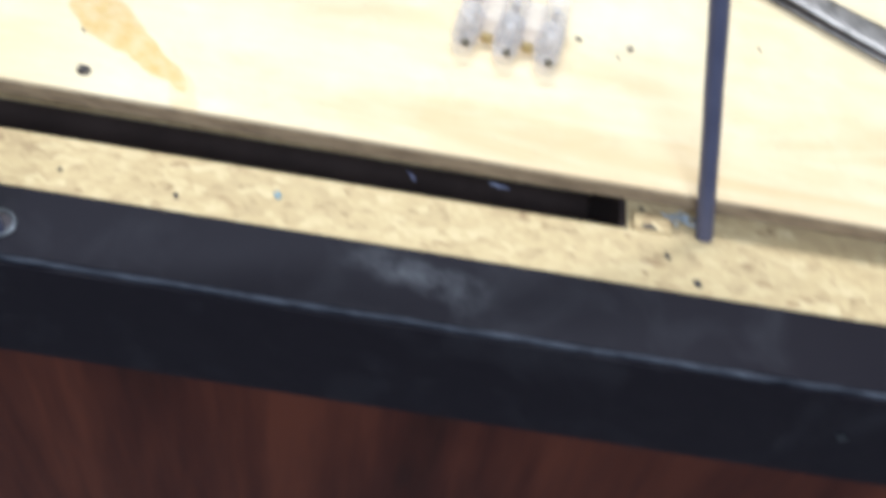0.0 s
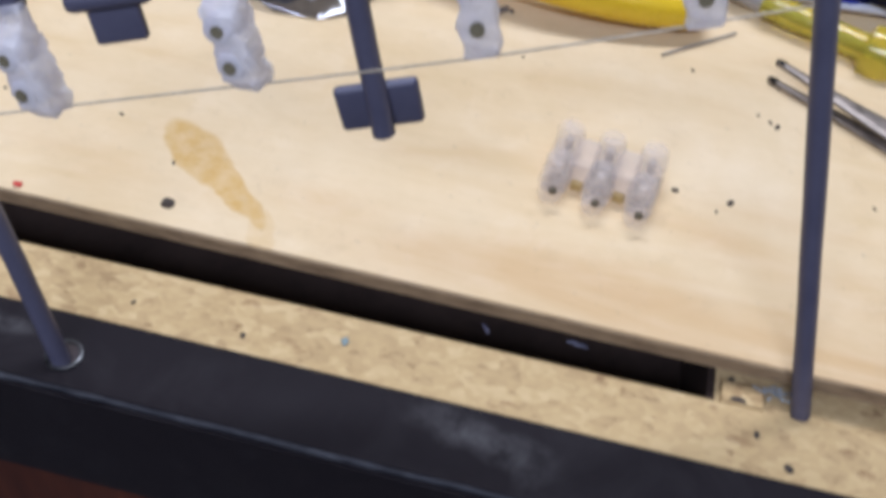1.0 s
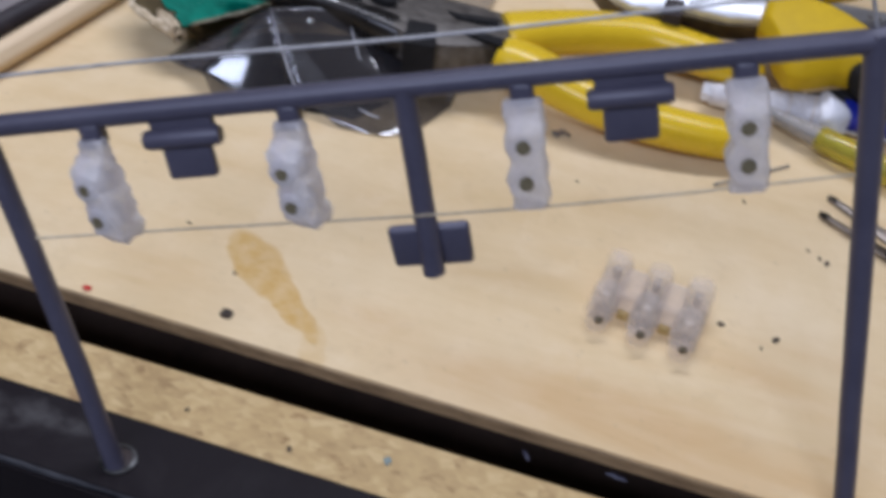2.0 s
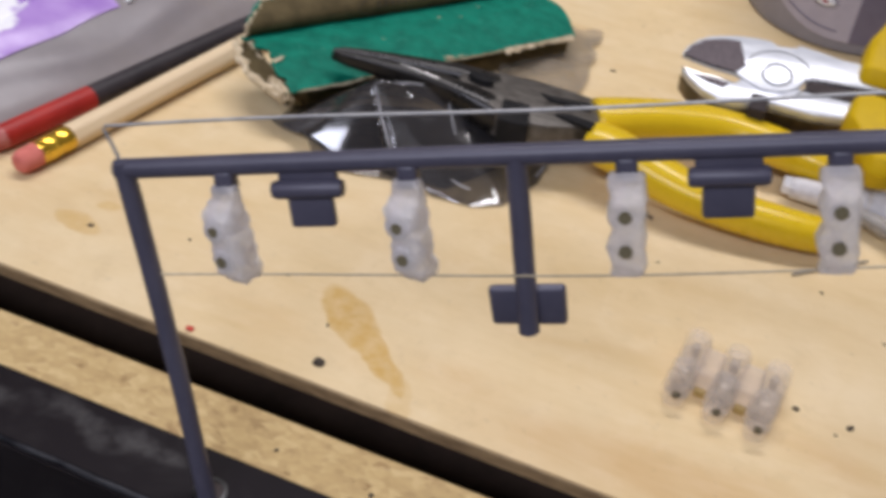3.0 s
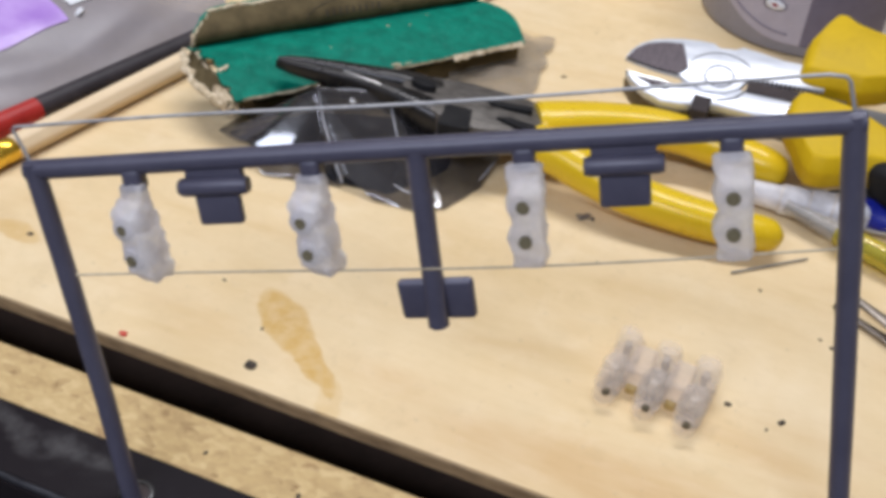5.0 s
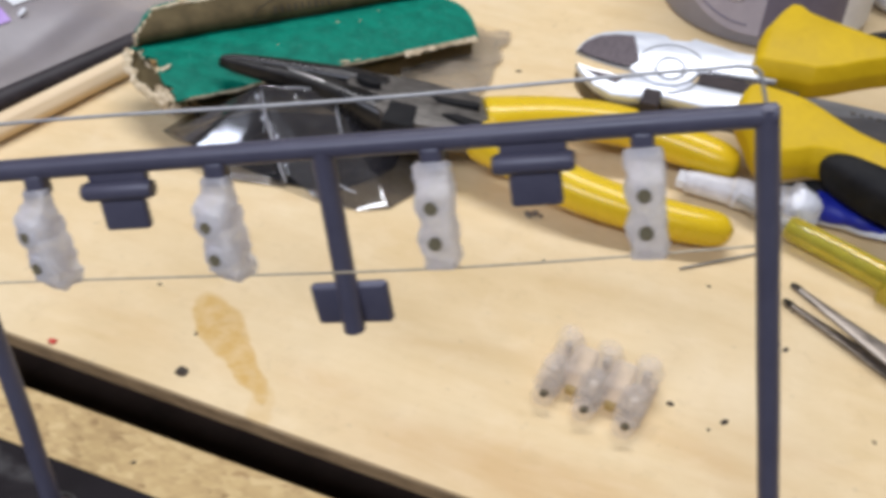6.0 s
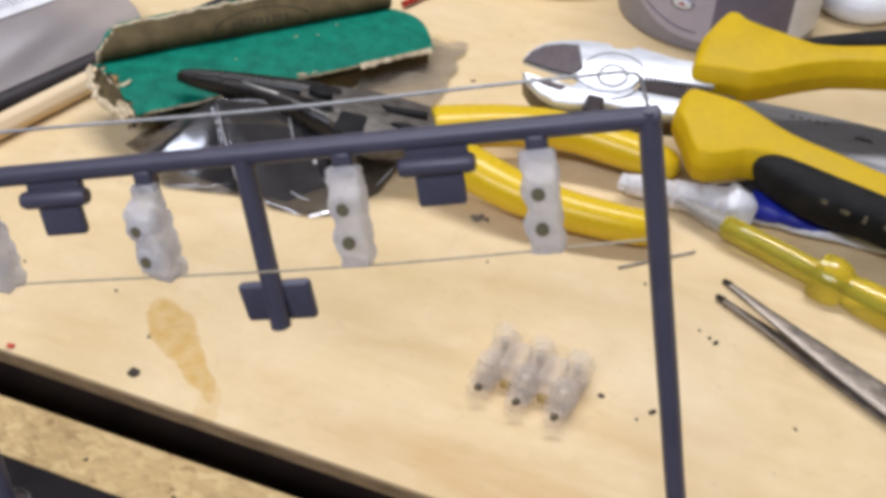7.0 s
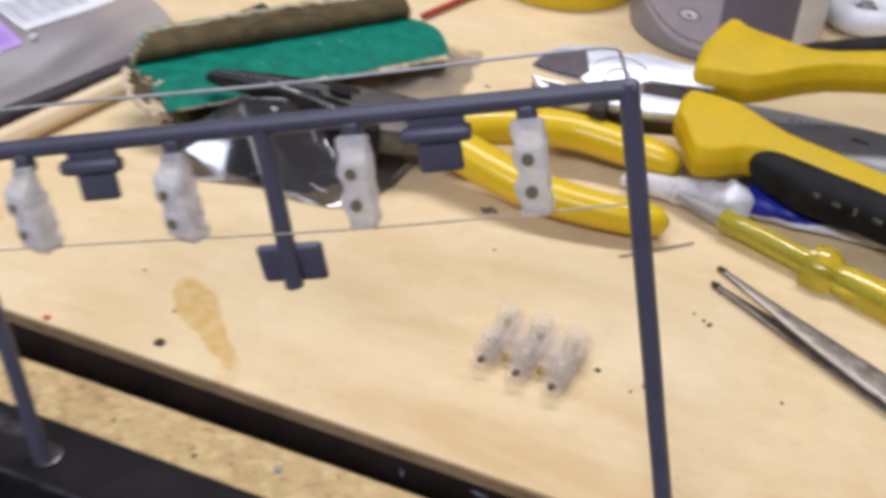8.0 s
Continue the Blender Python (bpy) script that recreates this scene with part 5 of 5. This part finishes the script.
def wooden_pencil():
    p = thing("pencil", "bare wood pencil with a gold ferrule and pink eraser", "pencil", at=pose(-0.0895, 0.0825, 0.0038, 0, 0, 68.8))
    part("eraser", sweep([(x, 0, 0, r, r) for x, r in ((0, 0.0020), (0.0006, 0.0029), (0.002, 0.0034), (0.0075, 0.0035))], 20), ERASER, p, "rubbed pink eraser")
    ferrule = [(0.0068, 0.0036), (0.0085, 0.0037), (0.0090, 0.0034), (0.0100, 0.0037), (0.0130, 0.0037), (0.0136, 0.0034), (0.0146, 0.0037), (0.0178, 0.0037), (0.0182, 0.0035)]
    part("ferrule", sweep([(x, 0, 0, r, r) for x, r in ferrule], 20), GOLD, p, "crimped gold metal ferrule")
    shaft = sweep([(x, 0, 0, 0.0036, 0.0036) for x in np.linspace(0.018, 0.150, 8)], 36)
    for v in shaft.verts:
        swell = 1 + 0.045 * math.cos(6 * math.atan2(v.co.z, v.co.y))
        v.co.y *= swell
        v.co.z *= swell
    part("shaft", shaft, WOOD, p, "plain six-sided wood shaft")
    part("point", sweep([(0.150, 0, 0, 0.0036, 0.0036), (0.166, 0, 0, 0.0008, 0.0008)], 20), WOOD, p)


def red_black_pencil():
    p = thing("pencil", "black pencil with a red dipped end beside the bare one", "pencil", at=pose(-0.1022, 0.0895, 0.0038, 0, 0, 65.5))
    part("end_cap", sweep([(x, 0, 0, r, r) for x, r in ((0, 0.0022), (0.001, 0.0033), (0.0045, 0.0036))], 16), surface("chipped_red", (0.36, 0.03, 0.03), (0.52, 0.20, 0.17), 400.0, rough=(0.4, 0.6)), p, "chipped pale tip of the red end")
    part("red_end", sweep([(x, 0, 0, 0.0037, 0.0037) for x in (0.0045, 0.020, 0.0350)], 16), RED_PAINT, p, "red lacquered end")
    part("shaft", sweep([(x, 0, 0, 0.0037, 0.0037) for x in (0.0350, 0.08, 0.12, 0.163)], 16), BLACK_LACQUER, p, "black lacquered shaft")
    y = thing("pencil", "yellow pencil half under the bag", "pencil", at=pose(-0.1220, 0.0735, 0.0036, 0, 0, 50.0))
    part("shaft", sweep([(x, 0, 0, 0.0036, 0.0036) for x in (0.0, 0.010, 0.021)], 6), GOLD, y, "mustard painted shaft")
    part("far_shaft", sweep([(x, 0, 0, 0.0036, 0.0036) for x in (-0.10, -0.05, 0.0)], 6), YELLOW, y)
    r = thing("pencil", "red pencil with its sharpened point on the plywood", "pencil", at=pose(-0.0985, 0.0815, 0.0034, 0, 0, 232.0))
    part("point", sweep([(x, 0, 0, s, s) for x, s in ((0.0, 0.0008), (0.004, 0.0020), (0.0065, 0.0024))], 10), RED_PAINT, r)
    part("cone", sweep([(0.0065, 0, 0, 0.0023, 0.0023), (0.010, 0, 0, 0.0034, 0.0034)], 10), WOOD, r, "sharpened wood cone")
    part("shaft", sweep([(x, 0, 0, 0.0034, 0.0034) for x in (0.010, 0.06, 0.12)], 6), RED_PAINT, r)
    e = thing("red_stick", "thin red stick lying behind the carton", "stick", at=pose(0.0290, 0.2555, 0.0022, 0, 0, 62.0))
    part("stick", sweep([(x, 0, 0, 0.0013, 0.0013) for x in (0.0, 0.03, 0.07)], 10), RED_PAINT, e)


def printed_bag():
    """A milky plastic packet with purple print beside the pencils."""
    b = thing("printed_plastic_bag", "milky plastic packet with purple print, crumpled beside the pencils", "bag")
    start, along = Vector((-0.125, 0.045, 0.0)), Vector((0.40, 0.916, 0.0))
    side = Vector((-0.916, 0.40, 0.0))

    def skin(p, q):
        at = start + along * p + side * q
        h = 0.026 * (1 - math.exp(-max(q, 0) / 0.022))
        h *= 0.85 + 0.22 * noise.noise(Vector((p * 9, q * 20, 2.0)))
        h += 0.0022 * noise.noise(Vector((p * 22, q * 42, 5.0))) * min(1.0, q / 0.01)
        h += 0.0004 * math.sin(q * 520 + 5 * noise.noise(Vector((p * 14, q * 6, 9.0)))) * min(1.0, q / 0.008) * math.exp(-q / 0.035)
        h -= 0.0013 * math.exp(-((q - 0.030 - 0.35 * (p - 0.08)) / 0.0016) ** 2)
        at.z = max(h, 0.0008) + 0.0016
        return at

    part("film", sheet(lambda u, v: skin(-0.03 + (0.205 + 0.012 * noise.noise(Vector((v * 6, 3.0, 1.0)))) * u, 0.20 * v ** 1.4), 90, 110, 0.0002), BAG_FILM, b, "grey milky film with creases")

    def patch(u, v):
        p = skin(0.006 + 0.110 * u + 0.006 * v, 0.0163 + 0.065 * v + 0.0012 * u + 0.0005 * noise.noise(Vector((u * 7, v, 4.0))))
        p.z += 0.0005
        return p

    part("purple_print", sheet(patch, 60, 50, 0.0001), PRINTED, b, "purple printed panel with lamp glare painted white")

    def label(u, v):
        p = skin(0.1205 + 0.040 * u, 0.0215 + 0.050 * v)
        p.z += 0.0006
        return p

    tag = part("white_label", sheet(label, 30, 30, 0.0001), WHITE_PLASTIC, b, "glaring white label with a fine bar print")
    for k in range(15):
        w = (0.0005, 0.0009, 0.0006)[k % 3]
        u0 = 0.04 + k * 0.05

        def stripe(u, v, u0=u0, w=w):
            p = label(u0 + w / 0.040 * u, 0.07 + 0.30 * v)
            p.z += 0.0003
            return p

        part("print_bar", sheet(stripe, 2, 12, 0.0001), PRINT_GREY, tag)
    x, y, z = skin(0.1212, 0.0188)
    part("round_glint", lathe([(0.0019, 0.0), (0.0019, 0.0005), (0.0012, 0.0008)], 20), WHITE_PLASTIC, b, "small raised white dot").matrix_local = pose(x, y, z, 18, -30, 0)

    def contents(u, v):
        p = skin(-0.02 + 0.175 * u, 0.032 + 0.14 * v)
        p.z *= 0.82
        return p

    part("contents", sheet(contents, 40, 30, 0.0005), WHITE_PLASTIC, b, "white contents showing through")


def grey_tub():
    t = thing("grey_tub", "grey plastic tub with a pale label and a small oval badge", "tub", at=pose(0.1535, 0.288, 0.0))
    across, deep = 0.0400, 0.0440

    def wall(g, z, out=0.0):
        return ((across + out) * math.cos(radians(g)), (deep + out) * math.sin(radians(g)), z)

    body = lathe([(0.94, 0.0), (0.985, 0.0010), (1.0, 0.004), (1.0, 0.080), (0.96, 0.084), (0.65, 0.088)], 72)
    bmesh.ops.scale(body, vec=(across, deep, 1.0), verts=body.verts)
    part("tub", body, GREY_TUB, t, "dull grey plastic body")

    def foot(g):
        return 0.0052 + 0.0098 * max(0.0, (252 - g) / 38) ** 1.7

    def label(u, v):
        g = 203 + 60 * u
        return wall(g, foot(g) + (0.060 - foot(g)) * v, 0.0004)

    part("label", sheet(label, 30, 6, 0.0003), PALE_LABEL, t, "pale grey printed label")
    part("label_panel", sheet(lambda u, v: wall(263 + 44 * u, 0.0052 + 0.055 * v, 0.0004), 20, 4, 0.0003), VIOLET_LABEL, t, "dark violet-grey label panel")
    part("label_panel", sheet(lambda u, v: wall(307 + 36 * u, 0.0052 + 0.055 * v, 0.0004), 16, 4, 0.0003), WHITE_PLASTIC, t, "white label panel")
    for r0, r1, m, lift in ((0.0046, 0.0040, VIOLET_LABEL, 0.0006), (0.0038, 0.0002, WHITE_PLASTIC, 0.0005), (0.0017, 0.0001, RED_PAINT, 0.0007)):
        badge = ring(r0, r1, 0.0, 0.0002, 30)
        bmesh.ops.scale(badge, vec=(1.0, 0.5, 1.0), verts=badge.verts)
        x, y, z = wall(246, 0.0185, lift)
        part("badge", badge, m, t).matrix_local = pose(x, y, z, 90, 0, 246 + 90)
    line = [wall(g, foot(g) + 0.0034, 0.0006) for g in range(212, 258, 2)]
    part("label_line", sweep([(*p, 0.0003, 0.0003) for p in line], 6), VIOLET_LABEL, t, "thin dark line round the label")


def tape_roll():
    t = thing("tape_roll", "roll of yellow tape standing flat on the plywood", "tape", at=pose(0.0835, 0.3165, 0.0))
    part("tape", ring(0.0330, 0.0160, 0.0004, 0.018, 64), YELLOW_DIP, t, "yellow wound tape")
    part("core", ring(0.0160, 0.0145, 0.0004, 0.0185, 48), BROWN_CARD, t)


def white_roll():
    w = thing("white_ring", "white plastic ring lying behind the cutters", "ring", at=pose(0.2125, 0.3020, 0.0))
    part("ring", sweep([(0.0108 * math.cos(a), 0.0108 * math.sin(a), 0.0060, 0.0058, 0.0058) for a in np.linspace(0, 2 * math.pi, 41)], 16, closed_ends=False), WHITE_PLASTIC, w)
    part("dark_insert", lathe([(0.0052, 0.0005), (0.0052, 0.0085), (0.0044, 0.0092)], 24), BLACK_STEEL, w, "dark part inside the ring")
    part("metal_cap", lathe([(0.0030, 0.0085), (0.0030, 0.0112), (0.0026, 0.0116)], 20), STEEL, w, "small bright metal cap inside the ring")


def loose_bits():
    pin = solid("pin", sweep([(0.1215, 0.1030, 0.0006, 0.0003, 0.0003), (0.1425, 0.1152, 0.0007, 0.0003, 0.0003)], 8), DULL_STEEL, "short bare steel pin lying on the plywood", "pin")
    fluff = bmesh.new()
    for k in range(9):
        p = Vector((random.uniform(-0.0024, 0.0024), random.uniform(-0.0012, 0.0012), 0.0008))
        q = p + Vector((random.uniform(-0.002, 0.002), random.uniform(-0.001, 0.001), random.uniform(-0.0004, 0.0006)))
        sweep([(*p, 0.0006, 0.0004), (*p.lerp(q, 0.5), 0.0008, 0.0005), (*q, 0.0004, 0.0003)], 6, bm=fluff)
    solid("fluff", fluff, surface("grey_fluff", (0.14, 0.11, 0.09), (0.24, 0.20, 0.16), 900.0, rough=(0.9, 0.95)), "small tuft of grey brown fluff", "debris", at=pose(0.0815, 0.1165, 0.0))

    def crumb(radius, seed):
        bm = bmesh.new()
        bmesh.ops.create_icosphere(bm, subdivisions=2, radius=radius)
        for v in bm.verts:
            v.co += noise.noise_vector(v.co * (900 if radius < 0.001 else 600) + Vector((seed, 0, 0))) * radius * 0.6
            v.co.z = max(v.co.z * 0.6, -radius * 0.25)
        return bm

    base = solid("crumb", crumb(0.0013, 1.0), CRUMB, "dark crumb of debris on the plywood", "debris", "crumbs on the plywood", at=pose(0.0108, 0.0366, 0.0003))
    spots = [(0.1195, 0.0530, 0.6), (0.1315, 0.0502, 0.6), (0.0092, 0.0492, 0.3), (-0.0345, 0.0700, 0.35), (-0.0610, 0.0680, 0.5), (0.1470, 0.0780, 0.5), (0.1455, 0.0795, 0.45), (0.1430, 0.0820, 0.3),
             (0.0660, 0.2015, 0.5), (0.0890, 0.1970, 0.4), (0.1290, 0.0980, 0.35), (-0.0060, 0.0640, 0.3), (0.1500, 0.0930, 0.35), (0.1280, 0.0472, 0.3), (0.1640, 0.0520, 0.3), (0.0860, 0.0980, 0.3)]
    for k, (x, y, s) in enumerate(spots):
        ob = copy_thing(base, pose(x, y, 0.0003 * s, 0, 0, 47 * k))
        ob.scale = (s * (1.0 + 0.25 * (k % 3)), s * 0.8, s)
    solid("crumb", crumb(0.0009, 4.0), RED_CRUMB, "tiny red crumb at the plywood edge", "debris", at=pose(-0.0212, 0.0388, 0.0003))
    solid("crumb", crumb(0.0009, 6.0), TEAL_CRUMB, "tiny teal flake on the chipboard", "debris", at=pose(0.0510, 0.0092, -0.0068))
    # The first speck is added to stand for the offcut's dark hole.
    for x, y, s in ((0.1272, 0.0070, 0.6), (0.0310, 0.0090, 0.5), (0.1302, -0.0052, 0.55), (0.1350, -0.0122, 0.7), (0.0080, 0.0152, 0.4)):
        ob = copy_thing(base, pose(x, y, -0.0069, 0, 0, x * 9000))
        ob.scale = (s, s * 0.8, s)
        tagged(ob, "dark speck on the chipboard, debris and one drawn hole", group="crumbs on the chipboard")
    chip = thing("wood_chip", "pale chipboard offcut with a dark oval mark in the slot", "offcut", at=pose(0.1243, 0.0019, -0.0085, 0, 0, -11))
    block = box(0.0, 0.0082, 0.0, 0.0052, 0.0, 0.0021, 0.0003, 1)
    for v in block.verts:
        v.co += noise.noise_vector(v.co * 500) * 0.0003
    part("block", block, CHIP, chip)
    part("oval_mark", plate([(0.0016 * math.cos(a), 0.0010 * math.sin(a)) for a in np.linspace(0, math.pi, 12)], 0.0, 0.0003), SLOT, chip, "dark half-oval mark").matrix_local = pose(0.0032, 0.0004, 0.0021)
    for x, y in ((0.095, 0.0135), (0.0965, 0.0128), (0.078, 0.0165)):
        solid("paper_scrap", sweep([(0, 0, 0, 0.0002, 0.0002), (0.0006, 0.0014, 0.0003, 0.0005, 0.0002), (0.0012, 0.0024, 0.0, 0.0003, 0.0002)], 6), GREY, "tiny grey scrap caught in the dark slot", "debris", at=pose(x, y, -0.0068, 0, 0, 3000 * x))
    tuft = bmesh.new()
    for k in range(16):
        p = Vector((random.uniform(-0.004, 0.004), random.uniform(-0.0016, 0.0016), 0.0005))
        q = p + Vector((random.uniform(-0.003, 0.003), random.uniform(-0.0015, 0.0015), random.uniform(0.0, 0.0012)))
        sweep([(*p, 0.0003, 0.0003), (*q, 0.0002, 0.0002)], 5, bm=tuft)
    solid("dust_tuft", tuft, surface("grey_dust", (0.20, 0.21, 0.20), (0.36, 0.37, 0.36), 900.0, rough=(0.9, 0.95)), "grey dust and fibres by the post's foot", "debris", at=pose(0.1360, 0.0032, -0.0070, 0, 0, -10))


room()
workbench()
plywood_board()
ceiling_light()
gantry()
connector_strip()
needle_pliers()
side_cutters()
tweezers()
tester_screwdriver()
glue_tube()
grey_tool()
card_carton()
black_parts_bag()
wooden_pencil()
red_black_pencil()
printed_bag()
grey_tub()
tape_roll()
white_roll()
loose_bits()
